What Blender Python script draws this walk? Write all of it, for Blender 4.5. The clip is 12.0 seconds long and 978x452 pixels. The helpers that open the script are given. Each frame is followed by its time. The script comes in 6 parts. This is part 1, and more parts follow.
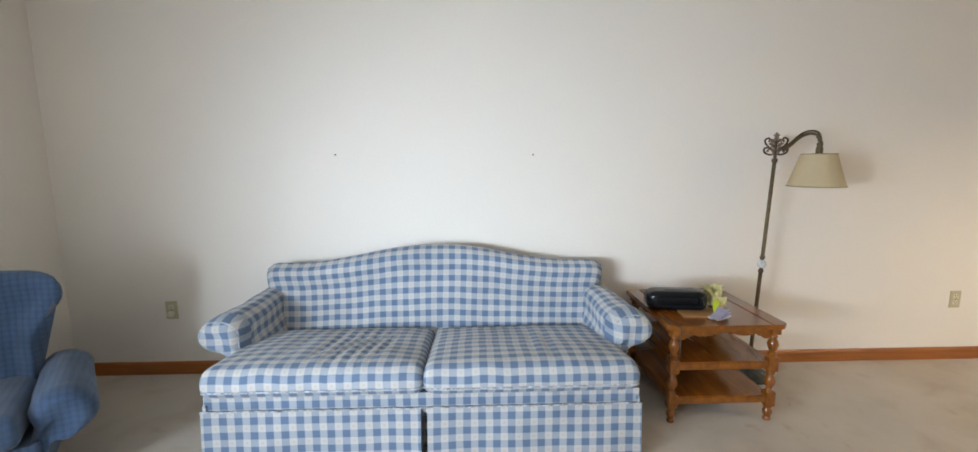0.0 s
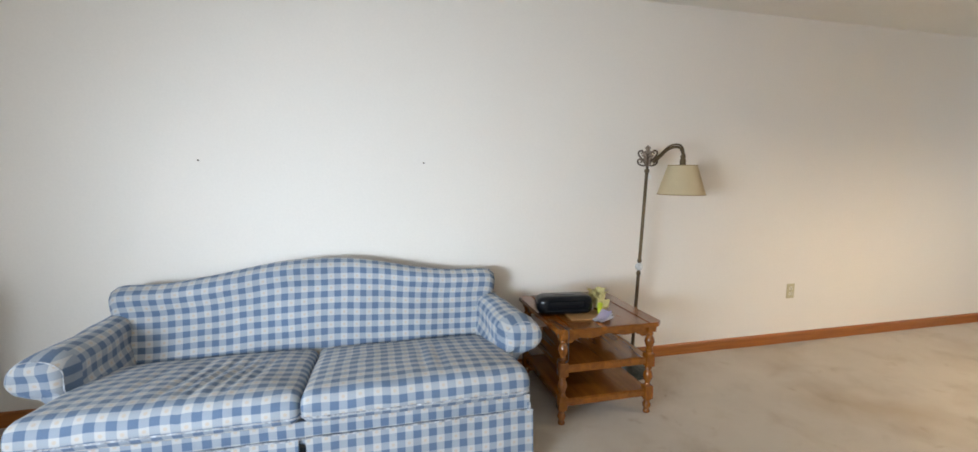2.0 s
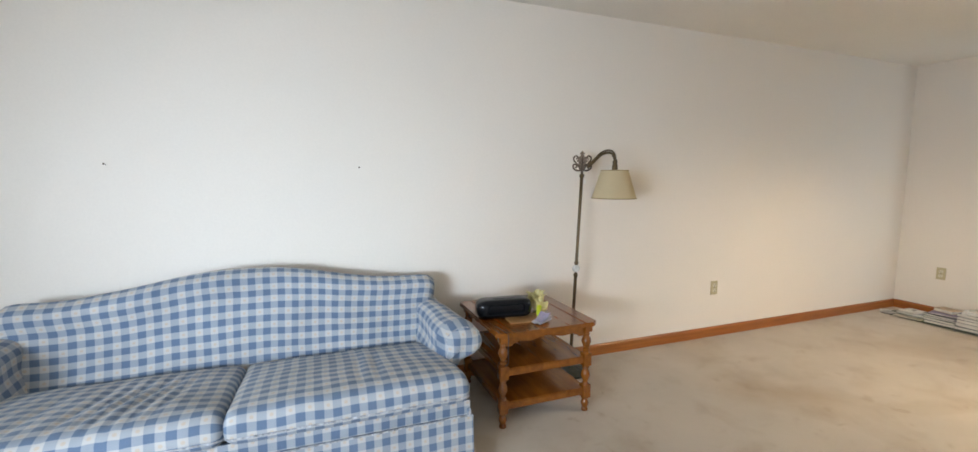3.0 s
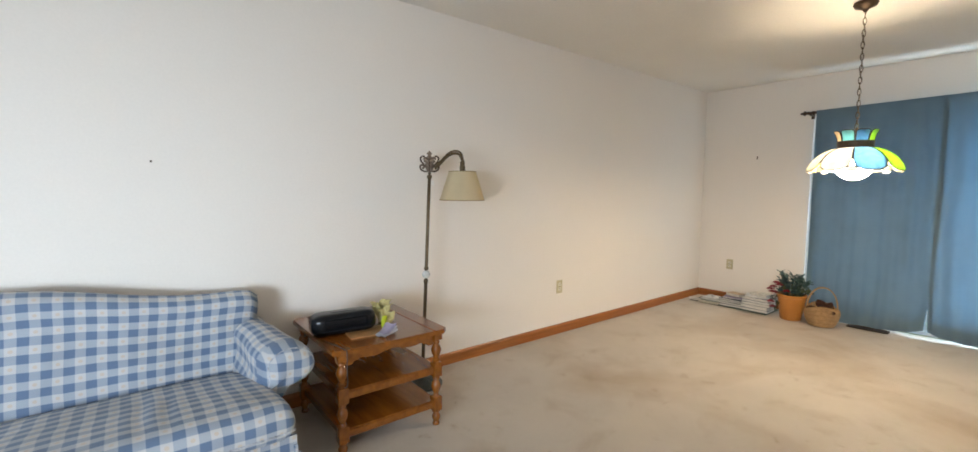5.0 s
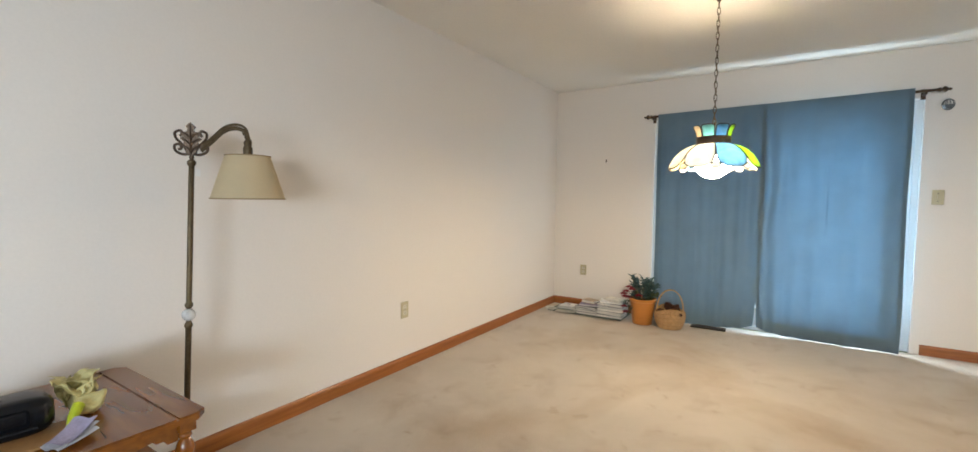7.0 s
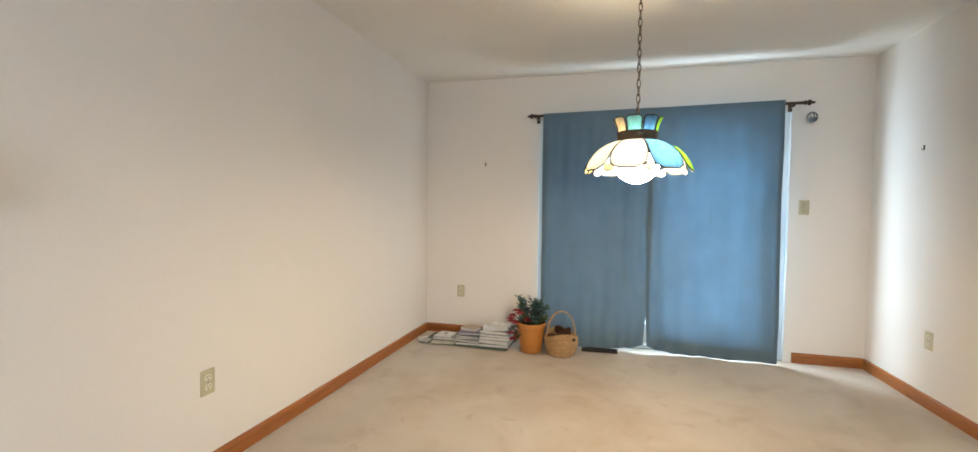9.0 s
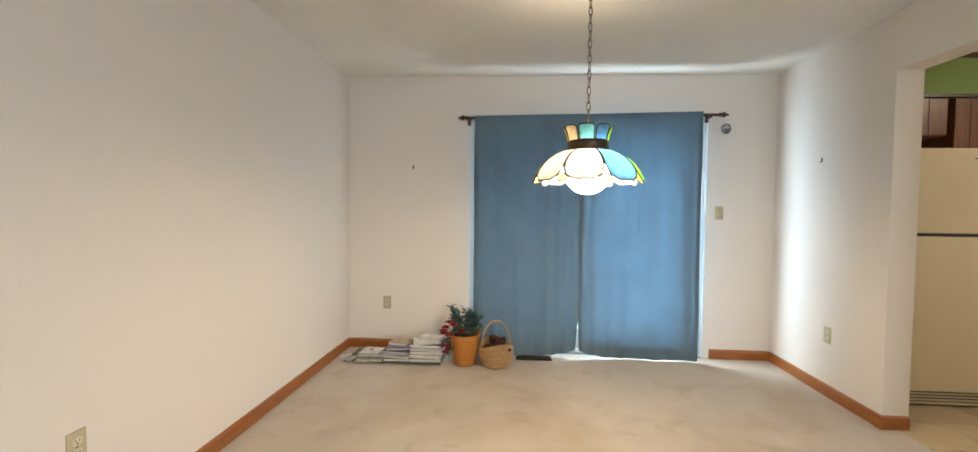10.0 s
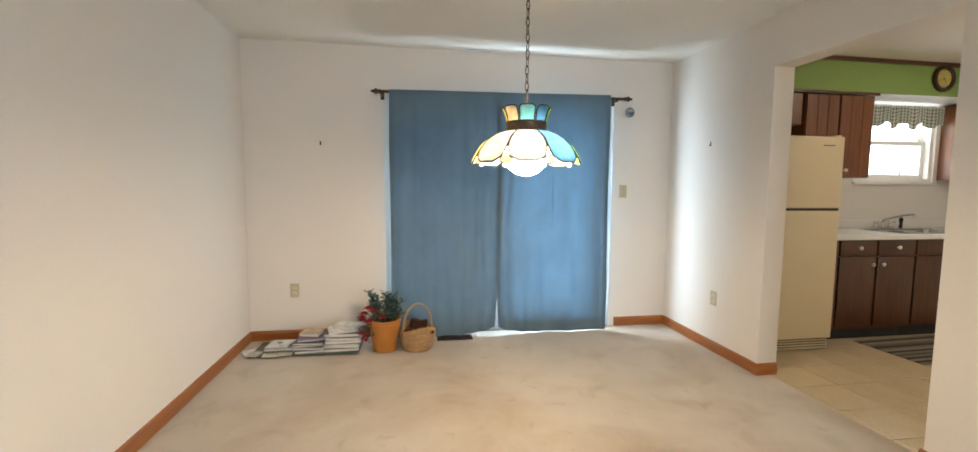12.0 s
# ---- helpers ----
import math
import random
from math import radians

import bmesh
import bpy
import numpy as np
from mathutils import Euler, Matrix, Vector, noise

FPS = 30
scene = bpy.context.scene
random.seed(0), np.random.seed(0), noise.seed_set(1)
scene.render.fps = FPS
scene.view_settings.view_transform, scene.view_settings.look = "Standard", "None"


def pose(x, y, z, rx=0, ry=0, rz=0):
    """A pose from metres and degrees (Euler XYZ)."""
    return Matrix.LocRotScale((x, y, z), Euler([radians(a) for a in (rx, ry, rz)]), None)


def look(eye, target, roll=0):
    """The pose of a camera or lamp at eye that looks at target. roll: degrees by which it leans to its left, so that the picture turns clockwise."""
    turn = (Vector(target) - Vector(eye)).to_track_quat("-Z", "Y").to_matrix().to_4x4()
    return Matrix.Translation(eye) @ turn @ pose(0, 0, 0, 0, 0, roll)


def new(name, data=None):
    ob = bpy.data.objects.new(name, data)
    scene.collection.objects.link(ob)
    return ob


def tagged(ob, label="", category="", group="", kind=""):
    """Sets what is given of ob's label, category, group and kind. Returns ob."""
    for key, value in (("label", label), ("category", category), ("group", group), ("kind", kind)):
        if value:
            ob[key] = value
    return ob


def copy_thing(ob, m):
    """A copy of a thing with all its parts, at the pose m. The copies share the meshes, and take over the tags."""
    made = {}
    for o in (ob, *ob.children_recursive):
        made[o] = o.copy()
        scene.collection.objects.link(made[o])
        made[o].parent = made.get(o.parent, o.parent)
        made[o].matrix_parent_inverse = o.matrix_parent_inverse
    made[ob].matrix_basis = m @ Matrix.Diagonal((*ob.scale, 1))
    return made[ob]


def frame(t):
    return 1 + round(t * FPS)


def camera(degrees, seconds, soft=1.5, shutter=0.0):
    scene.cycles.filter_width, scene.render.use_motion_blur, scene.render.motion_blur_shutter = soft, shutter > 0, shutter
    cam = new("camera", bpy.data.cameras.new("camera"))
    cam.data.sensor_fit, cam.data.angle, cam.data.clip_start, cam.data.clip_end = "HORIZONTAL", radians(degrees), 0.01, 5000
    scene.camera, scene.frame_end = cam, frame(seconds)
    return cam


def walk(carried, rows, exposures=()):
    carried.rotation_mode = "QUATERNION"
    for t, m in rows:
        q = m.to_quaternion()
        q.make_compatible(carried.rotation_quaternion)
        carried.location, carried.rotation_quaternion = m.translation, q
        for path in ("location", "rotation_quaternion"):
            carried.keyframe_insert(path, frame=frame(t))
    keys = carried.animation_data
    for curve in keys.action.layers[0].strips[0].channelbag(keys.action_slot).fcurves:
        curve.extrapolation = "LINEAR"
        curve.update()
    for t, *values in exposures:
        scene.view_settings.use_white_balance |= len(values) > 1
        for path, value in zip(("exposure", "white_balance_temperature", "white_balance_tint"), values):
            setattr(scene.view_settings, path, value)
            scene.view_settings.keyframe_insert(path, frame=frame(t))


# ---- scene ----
cam = camera(94.6, 12.0)
PATH = [
    (0, (2.4, 1.32, 1.342), (2.471, 3.298, 1.056), -0.2),
    (0.5, (2.426, 1.325, 1.336), (2.575, 3.302, 1.069), -0.1),
    (1, (2.451, 1.344, 1.337), (2.706, 3.31, 1.074), 0.1),
    (1.5, (2.469, 1.363, 1.329), (2.843, 3.312, 1.08), 0.2),
    (2, (2.477, 1.368, 1.327), (2.969, 3.292, 1.089), 0.3),
    (2.5, (2.497, 1.367, 1.334), (3.103, 3.259, 1.104), 0.3),
    (4.5, (2.574, 1.39, 1.28), (3.695, 3.038, 1.109), 0.5),
    (5, (2.668, 1.467, 1.265), (3.921, 3.018, 1.102), 0.6),
    (5.5, (2.775, 1.561, 1.245), (4.153, 3.002, 1.095), 0.5),
    (6, (2.934, 1.69, 1.227), (4.424, 3.017, 1.086), 0.6),
    (6.5, (3.098, 1.797, 1.235), (4.692, 2.998, 1.101), 0.6),
    (7, (3.276, 1.914, 1.204), (4.955, 2.993, 1.087), 0.7),
    (9, (3.995, 2.384, 1.211), (5.927, 2.898, 1.139), 0.8),
    (9.5, (4.091, 2.45, 1.246), (6.064, 2.775, 1.181), 0.8),
    (10, (4.156, 2.568, 1.272), (6.15, 2.707, 1.198), 0.7),
    (10.5, (4.189, 2.662, 1.286), (6.186, 2.64, 1.188), 0.6),
    (11, (4.212, 2.71, 1.294), (6.202, 2.564, 1.159), 0.4),
    (11.5, (4.223, 2.741, 1.291), (6.201, 2.495, 1.133), 0.5),
    (12, (4.23, 2.772, 1.293), (6.196, 2.447, 1.121), 0.5),
]
walk(cam, [(t, look(eye, target, roll)) for t, eye, target, roll in PATH],
     exposures=[(0, -0.24), (4.5, -0.26), (7, -0.26), (9, -0.24), (12, -0.22)])

# ---- world, daylight and lamps ----
NY, EX, SY, WX, CEIL = 4.12, 8.153, 0.42, -0.12, 2.44
world = bpy.data.worlds.new("sky")
scene.world = world
world.use_nodes = True
wn = world.node_tree.nodes
sky = wn.new("ShaderNodeTexSky")
sky.sky_type, sky.sun_disc = "NISHITA", False
sky.sun_elevation, sky.sun_rotation = radians(42), radians(60)
wn["Background"].inputs["Strength"].default_value = 0.12
world.node_tree.links.new(sky.outputs["Color"], wn["Background"].inputs["Color"])

sun = new("sun", bpy.data.lights.new("sun", "SUN"))
sun.data.energy, sun.data.angle, sun.data.color = 1.2, radians(12), (1.0, 0.95, 0.88)
sun.matrix_world = look((0, 0, 10), (-5, -7.5, 0))


def daylight(name, eye, target, w, h, watts, colour, spread=180):
    ob = new(name, bpy.data.lights.new(name, "AREA"))
    ob.data.shape, ob.data.size, ob.data.size_y, ob.data.energy, ob.data.color = "RECTANGLE", w, h, watts, colour
    ob.data.spread = radians(spread)
    ob.matrix_world = look(eye, target)
    return ob


daylight("living_window_sky", (-0.16, 0.5, 1.18), (4.0, 0.5, 0.95), 1.4, 1.15, 112, (0.755, 0.872, 1.0))
# added narrow beam inside the window, brightens the wall behind the sofa
daylight("living_window_low_sky", (0.06, 0.5, 1.15), (1.85, 2.90, 0.89), 1.3, 0.45, 17, (0.70, 0.845, 1.0), 58)
daylight("patio_door_sky", (8.42, 2.0, 0.90), (4, 2.0, 0.9), 1.95, 1.7, 270, (0.64, 0.835, 1.0))
daylight("kitchen_window_sky", (8.34, -1.97, 1.70), (5, -1.97, 1.3), 0.86, 0.62, 32, (0.92, 0.98, 1.0), 112)


# ---- materials ----
def material(name, colour, rough=0.6, metal=0.0, vary=0.12, scale=(3.0, 60.0), bump=0.15, coat=0.0, depth=0.002):
    """Painted, cloth or metal surface with variation at two scales and a fine relief."""
    m = bpy.data.materials.new(name)
    m.use_nodes = True
    n, l = m.node_tree.nodes, m.node_tree.links
    b = n["Principled BSDF"]
    b.inputs["Roughness"].default_value, b.inputs["Metallic"].default_value = rough, metal
    b.inputs["Coat Weight"].default_value = coat
    co = n.new("ShaderNodeTexCoord")
    big, fine = n.new("ShaderNodeTexNoise"), n.new("ShaderNodeTexNoise")
    for t, s in ((big, scale[0]), (fine, scale[1])):
        t.inputs["Scale"].default_value, t.inputs["Detail"].default_value = s, 4.0
        l.new(co.outputs["Object"], t.inputs["Vector"])
    add = n.new("ShaderNodeMath")
    add.operation = "ADD"
    l.new(big.outputs["Fac"], add.inputs[0])
    l.new(fine.outputs["Fac"], add.inputs[1])
    ramp = n.new("ShaderNodeValToRGB")
    c = np.array(colour)
    ramp.color_ramp.elements[0].position, ramp.color_ramp.elements[1].position = 0.32, 0.68
    ramp.color_ramp.elements[0].color = (*np.clip(c * (1 - vary), 0, 1), 1)
    ramp.color_ramp.elements[1].color = (*np.clip(c * (1 + vary), 0, 1), 1)
    half = n.new("ShaderNodeMath")
    half.operation, half.inputs[1].default_value = "MULTIPLY", 0.5
    l.new(add.outputs[0], half.inputs[0])
    l.new(half.outputs[0], ramp.inputs["Fac"])
    l.new(ramp.outputs["Color"], b.inputs["Base Color"])
    bp = n.new("ShaderNodeBump")
    bp.inputs["Strength"].default_value, bp.inputs["Distance"].default_value = bump, depth
    l.new(fine.outputs["Fac"], bp.inputs["Height"])
    l.new(bp.outputs["Normal"], b.inputs["Normal"])
    return m


def wood(name, dark, light, rough=0.3, along=(1, 14, 14), coat=0.3, scale=3.0):
    m = bpy.data.materials.new(name)
    m.use_nodes = True
    n, l = m.node_tree.nodes, m.node_tree.links
    b = n["Principled BSDF"]
    b.inputs["Roughness"].default_value, b.inputs["Coat Weight"].default_value = rough, coat
    b.inputs["Coat Roughness"].default_value = 0.2
    co, mp, ns = n.new("ShaderNodeTexCoord"), n.new("ShaderNodeMapping"), n.new("ShaderNodeTexNoise")
    info = n.new("ShaderNodeObjectInfo")
    mp.inputs["Scale"].default_value = along
    ns.inputs["Scale"].default_value, ns.inputs["Detail"].default_value, ns.inputs["Distortion"].default_value = scale, 8.0, 0.6
    shift = n.new("ShaderNodeVectorMath")
    shift.operation = "ADD"
    l.new(co.outputs["Object"], shift.inputs[0])
    l.new(info.outputs["Random"], shift.inputs[1])
    l.new(shift.outputs[0], mp.inputs["Vector"])
    l.new(mp.outputs["Vector"], ns.inputs["Vector"])
    ramp = n.new("ShaderNodeValToRGB")
    ramp.color_ramp.elements[0].position, ramp.color_ramp.elements[1].position = 0.3, 0.7
    ramp.color_ramp.elements[0].color, ramp.color_ramp.elements[1].color = (*dark, 1), (*light, 1)
    l.new(ns.outputs["Fac"], ramp.inputs["Fac"])
    l.new(ramp.outputs["Color"], b.inputs["Base Color"])
    bp = n.new("ShaderNodeBump")
    bp.inputs["Strength"].default_value, bp.inputs["Distance"].default_value = 0.12, 0.001
    l.new(ns.outputs["Fac"], bp.inputs["Height"])
    l.new(bp.outputs["Normal"], b.inputs["Normal"])
    return m


def gingham(name, period):
    """Woven check cloth: two crossing sets of stripes with a small motif in the pale squares."""
    m = bpy.data.materials.new(name)
    m.use_nodes = True
    n, l = m.node_tree.nodes, m.node_tree.links
    b = n["Principled BSDF"]
    b.inputs["Roughness"].default_value = 0.9
    b.inputs["Sheen Weight"].default_value = 0.15

    def math_node(op, a, c=0.0, d=None):
        k = n.new("ShaderNodeMath")
        k.operation = op
        for i, v in enumerate((a, c) if d is None else (a, c, d)):
            if isinstance(v, (int, float)):
                k.inputs[i].default_value = v
            else:
                l.new(v, k.inputs[i])
        return k.outputs[0]

    uv, sep = n.new("ShaderNodeUVMap"), n.new("ShaderNodeSeparateXYZ")
    wob = n.new("ShaderNodeTexNoise")
    wob.inputs["Scale"].default_value = 9.0
    l.new(uv.outputs["UV"], wob.inputs["Vector"])
    mixv = n.new("ShaderNodeVectorMath")
    mixv.operation = "MULTIPLY_ADD"
    l.new(wob.outputs["Color"], mixv.inputs[0])
    mixv.inputs[1].default_value = (0.006, 0.006, 0)
    l.new(uv.outputs["UV"], mixv.inputs[2])
    l.new(mixv.outputs[0], sep.inputs[0])
    bands, cells = [], []
    for axis in ("X", "Y"):
        f = math_node("FRACT", math_node("DIVIDE", sep.outputs[axis], period))
        tri = math_node("ABSOLUTE", math_node("SUBTRACT", f, 0.5))
        mr = n.new("ShaderNodeMapRange")
        mr.interpolation_type = "SMOOTHSTEP"
        mr.inputs["From Min"].default_value, mr.inputs["From Max"].default_value = 0.225, 0.265
        l.new(tri, mr.inputs["Value"])
        bands.append(mr.outputs[0])
        cells.append(tri)
    fine = n.new("ShaderNodeTexNoise")
    fine.inputs["Scale"].default_value, fine.inputs["Detail"].default_value = 420.0, 3.0
    l.new(uv.outputs["UV"], fine.inputs["Vector"])
    amount = math_node("ADD", math_node("MULTIPLY", bands[0], 0.55), math_node("MULTIPLY", bands[1], 0.45))
    amount = math_node("ADD", amount, math_node("MULTIPLY", math_node("SUBTRACT", fine.outputs["Fac"], 0.5), 0.28))
    ramp = n.new("ShaderNodeValToRGB")
    e = ramp.color_ramp.elements
    e[0].position, e[0].color = 0.0, (0.53, 0.525, 0.52, 1)
    e[1].position, e[1].color = 1.0, (0.112, 0.170, 0.272, 1)
    mid = e.new(0.5)
    mid.color = (0.325, 0.365, 0.425, 1)
    l.new(amount, ramp.inputs["Fac"])
    dist = math_node("SQRT", math_node("ADD", math_node("POWER", cells[0], 2.0), math_node("POWER", cells[1], 2.0)))
    dot = math_node("MULTIPLY", math_node("LESS_THAN", dist, 0.105), 0.55)
    mx = n.new("ShaderNodeMix")
    mx.data_type = "RGBA"
    l.new(dot, mx.inputs["Factor"])
    l.new(ramp.outputs["Color"], mx.inputs[6])
    mx.inputs[7].default_value = (0.55, 0.42, 0.27, 1)
    stain = n.new("ShaderNodeTexNoise")
    stain.inputs["Scale"].default_value, stain.inputs["Detail"].default_value = 4.0, 5.0
    l.new(uv.outputs["UV"], stain.inputs["Vector"])
    sr = n.new("ShaderNodeMapRange")
    sr.inputs["From Min"].default_value, sr.inputs["From Max"].default_value = 0.3, 0.7
    sr.inputs["To Min"].default_value, sr.inputs["To Max"].default_value = 0.86, 1.06
    l.new(stain.outputs["Fac"], sr.inputs["Value"])
    mul = n.new("ShaderNodeMix")
    mul.data_type, mul.blend_type = "RGBA", "MULTIPLY"
    mul.inputs["Factor"].default_value = 1.0
    l.new(mx.outputs[2], mul.inputs[6])
    l.new(sr.outputs[0], mul.inputs[7])
    l.new(mul.outputs[2], b.inputs["Base Color"])
    bp = n.new("ShaderNodeBump")
    bp.inputs["Strength"].default_value, bp.inputs["Distance"].default_value = 0.35, 0.0015
    l.new(fine.outputs["Fac"], bp.inputs["Height"])
    l.new(bp.outputs["Normal"], b.inputs["Normal"])
    thr = n.new("ShaderNodeTexWave")
    thr.bands_direction, thr.inputs["Scale"].default_value, thr.inputs["Distortion"].default_value = "DIAGONAL", 90.0, 1.5
    l.new(uv.outputs["UV"], thr.inputs["Vector"])
    both = math_node("ADD", fine.outputs["Fac"], math_node("MULTIPLY", thr.outputs["Fac"], 0.5))
    l.new(both, bp.inputs["Height"])
    return m


def ribbed_cloth(name, colour):
    """Plain heavy upholstery with faint woven lines both ways and a quilted relief."""
    m = material(name, colour, 0.9, vary=0.28, scale=(7.0, 240.0), bump=0.5)
    n, l = m.node_tree.nodes, m.node_tree.links
    b = n["Principled BSDF"]
    last = b.inputs["Base Color"].links[0].from_socket
    co = n.new("ShaderNodeTexCoord")
    for axis, size, low in (("X", 11.0, 0.86), ("Z", 11.0, 0.93)):
        w, r, x = n.new("ShaderNodeTexWave"), n.new("ShaderNodeMapRange"), n.new("ShaderNodeMix")
        w.bands_direction = axis
        w.inputs["Scale"].default_value, w.inputs["Distortion"].default_value, w.inputs["Detail"].default_value = size, 0.8, 3.0
        l.new(co.outputs["Object"], w.inputs["Vector"])
        r.inputs["From Min"].default_value, r.inputs["From Max"].default_value = 0.1, 0.6
        r.inputs["To Min"].default_value, r.inputs["To Max"].default_value = low, 1.05
        l.new(w.outputs["Fac"], r.inputs["Value"])
        x.data_type, x.blend_type = "RGBA", "MULTIPLY"
        x.inputs["Factor"].default_value = 1.0
        l.new(last, x.inputs[6])
        l.new(r.outputs[0], x.inputs[7])
        last = x.outputs[2]
    l.new(last, b.inputs["Base Color"])
    b.inputs["Sheen Weight"].default_value = 0.2
    return m


def carpet_material():
    m = material("carpet_pile", (0.55, 0.48, 0.40), 0.97, vary=0.10, scale=(2.2, 260.0), bump=0.9, depth=0.006)
    n, l = m.node_tree.nodes, m.node_tree.links
    b = n["Principled BSDF"]
    old = b.inputs["Base Color"].links[0].from_socket
    co = n.new("ShaderNodeTexCoord")
    last = old
    for s, lo, hi, tint, det in ((0.9, 0.50, 0.68, (0.79, 0.72, 0.63, 1), 6.0), (3.4, 0.52, 0.78, (0.80, 0.74, 0.67, 1), 8.0), (9.0, 0.62, 0.78, (0.82, 0.76, 0.69, 1), 5.0), (26.0, 0.70, 0.80, (0.76, 0.70, 0.63, 1), 2.0)):
        t, r, x = n.new("ShaderNodeTexNoise"), n.new("ShaderNodeMapRange"), n.new("ShaderNodeMix")
        t.inputs["Scale"].default_value, t.inputs["Detail"].default_value, t.inputs["Distortion"].default_value = s, det, 0.5
        l.new(co.outputs["Object"], t.inputs["Vector"])
        r.inputs["From Min"].default_value, r.inputs["From Max"].default_value = lo, hi
        l.new(t.outputs["Fac"], r.inputs["Value"])
        x.data_type, x.blend_type = "RGBA", "MULTIPLY"
        l.new(r.outputs[0], x.inputs["Factor"])
        l.new(last, x.inputs[6])
        x.inputs[7].default_value = tint
        last = x.outputs[2]
    l.new(last, b.inputs["Base Color"])
    b.inputs["Sheen Weight"].default_value = 0.2
    return m


def thin_cloth(name, colour, through_light, rough=0.9, weave=700.0):
    """Cloth that lets part of the light through."""
    m = material(name, colour, rough, vary=0.10, scale=(5.0, weave), bump=0.3)
    n, l = m.node_tree.nodes, m.node_tree.links
    b = n["Principled BSDF"]
    tr, mx = n.new("ShaderNodeBsdfTranslucent"), n.new("ShaderNodeMixShader")
    l.new(b.inputs["Base Color"].links[0].from_socket, tr.inputs["Color"])
    mx.inputs[0].default_value = through_light
    l.new(b.outputs[0], mx.inputs[1])
    l.new(tr.outputs[0], mx.inputs[2])
    l.new(mx.outputs[0], n["Material Output"].inputs["Surface"])
    return m


def glowing(name, colour, strength):
    m = bpy.data.materials.new(name)
    m.use_nodes = True
    b = m.node_tree.nodes["Principled BSDF"]
    b.inputs["Base Color"].default_value = (0.9, 0.88, 0.84, 1)
    b.inputs["Emission Color"].default_value, b.inputs["Emission Strength"].default_value = (*colour, 1), strength
    return m


def glass(name, rough=0.0):
    m = bpy.data.materials.new(name)
    m.use_nodes = True
    b = m.node_tree.nodes["Principled BSDF"]
    b.inputs["Transmission Weight"].default_value, b.inputs["Roughness"].default_value, b.inputs["IOR"].default_value = 1.0, rough, 1.45
    return m


PAINT = material("wall_paint", (0.79, 0.735, 0.672), 0.62, vary=0.025, scale=(0.8, 90.0), bump=0.12)
CEILING = material("ceiling_paint", (0.80, 0.765, 0.70), 0.9, vary=0.04, scale=(1.0, 70.0), bump=0.5, depth=0.004)
CARPET = carpet_material()
OAK = wood("orange_oak", (0.25, 0.076, 0.014), (0.38, 0.130, 0.027), 0.35, (1.0, 22, 22))
OAK_Y = wood("orange_oak_y", (0.25, 0.076, 0.014), (0.38, 0.130, 0.027), 0.35, (22, 1.0, 22))
MAPLE = wood("glossy_maple", (0.165, 0.049, 0.005), (0.270, 0.086, 0.009), 0.22, (16, 2.0, 16), 0.4, 1.6)
CHECK = gingham("blue_check", 0.066)
BLUE_CLOTH = ribbed_cloth("blue_upholstery", (0.048, 0.088, 0.168))
CURTAIN = thin_cloth("blue_curtain", (0.188, 0.275, 0.338), 0.41)
BRASS = material("aged_brass", (0.125, 0.09, 0.05), 0.48, 0.8, vary=0.35, scale=(20.0, 120.0))
BRONZE = material("dark_bronze", (0.07, 0.045, 0.028), 0.42, 0.7, vary=0.3, scale=(20.0, 120.0))
ALMOND = material("almond_plastic", (0.50, 0.445, 0.285), 0.35, vary=0.04, bump=0.02)
IVORY = material("ivory_plastic", (0.66, 0.62, 0.49), 0.35, vary=0.04, bump=0.02)
WHITE = material("white_enamel", (0.80, 0.79, 0.76), 0.35, vary=0.03, bump=0.03)
DARK = material("dark_slot", (0.02, 0.02, 0.02), 0.5)
GLASS = glass("clear_glass")


# ---- building helpers ----
def part(name, bm, mat, parent=None, label="", smooth=False, mats=()):
    me = bpy.data.meshes.new(name)
    bmesh.ops.recalc_face_normals(bm, faces=bm.faces[:])
    bm.to_mesh(me)
    bm.free()
    me.materials.append(mat)
    for x in mats:
        me.materials.append(x)
    if smooth:
        me.polygons.foreach_set("use_smooth", [True] * len(me.polygons))
        if smooth != "all":
            me.set_sharp_from_angle(angle=radians(40))
    ob = new(name, me)
    if parent:
        ob.parent = parent
    if label:
        ob["label"] = label
    return ob


def box(bm, x0, x1, y0, y1, z0, z1, bevel=0.0, seg=2):
    r = bmesh.ops.create_cube(bm, size=1.0, matrix=Matrix.Translation(((x0 + x1) / 2, (y0 + y1) / 2, (z0 + z1) / 2)) @ Matrix.Diagonal((abs(x1 - x0), abs(y1 - y0), abs(z1 - z0), 1)))
    if bevel:
        es = list({e for v in r["verts"] for e in v.link_edges})
        bmesh.ops.bevel(bm, geom=es, offset=bevel, segments=seg, affect="EDGES", profile=0.6)
    return bm


def boxed(*a, **k):
    return box(bmesh.new(), *a, **k)


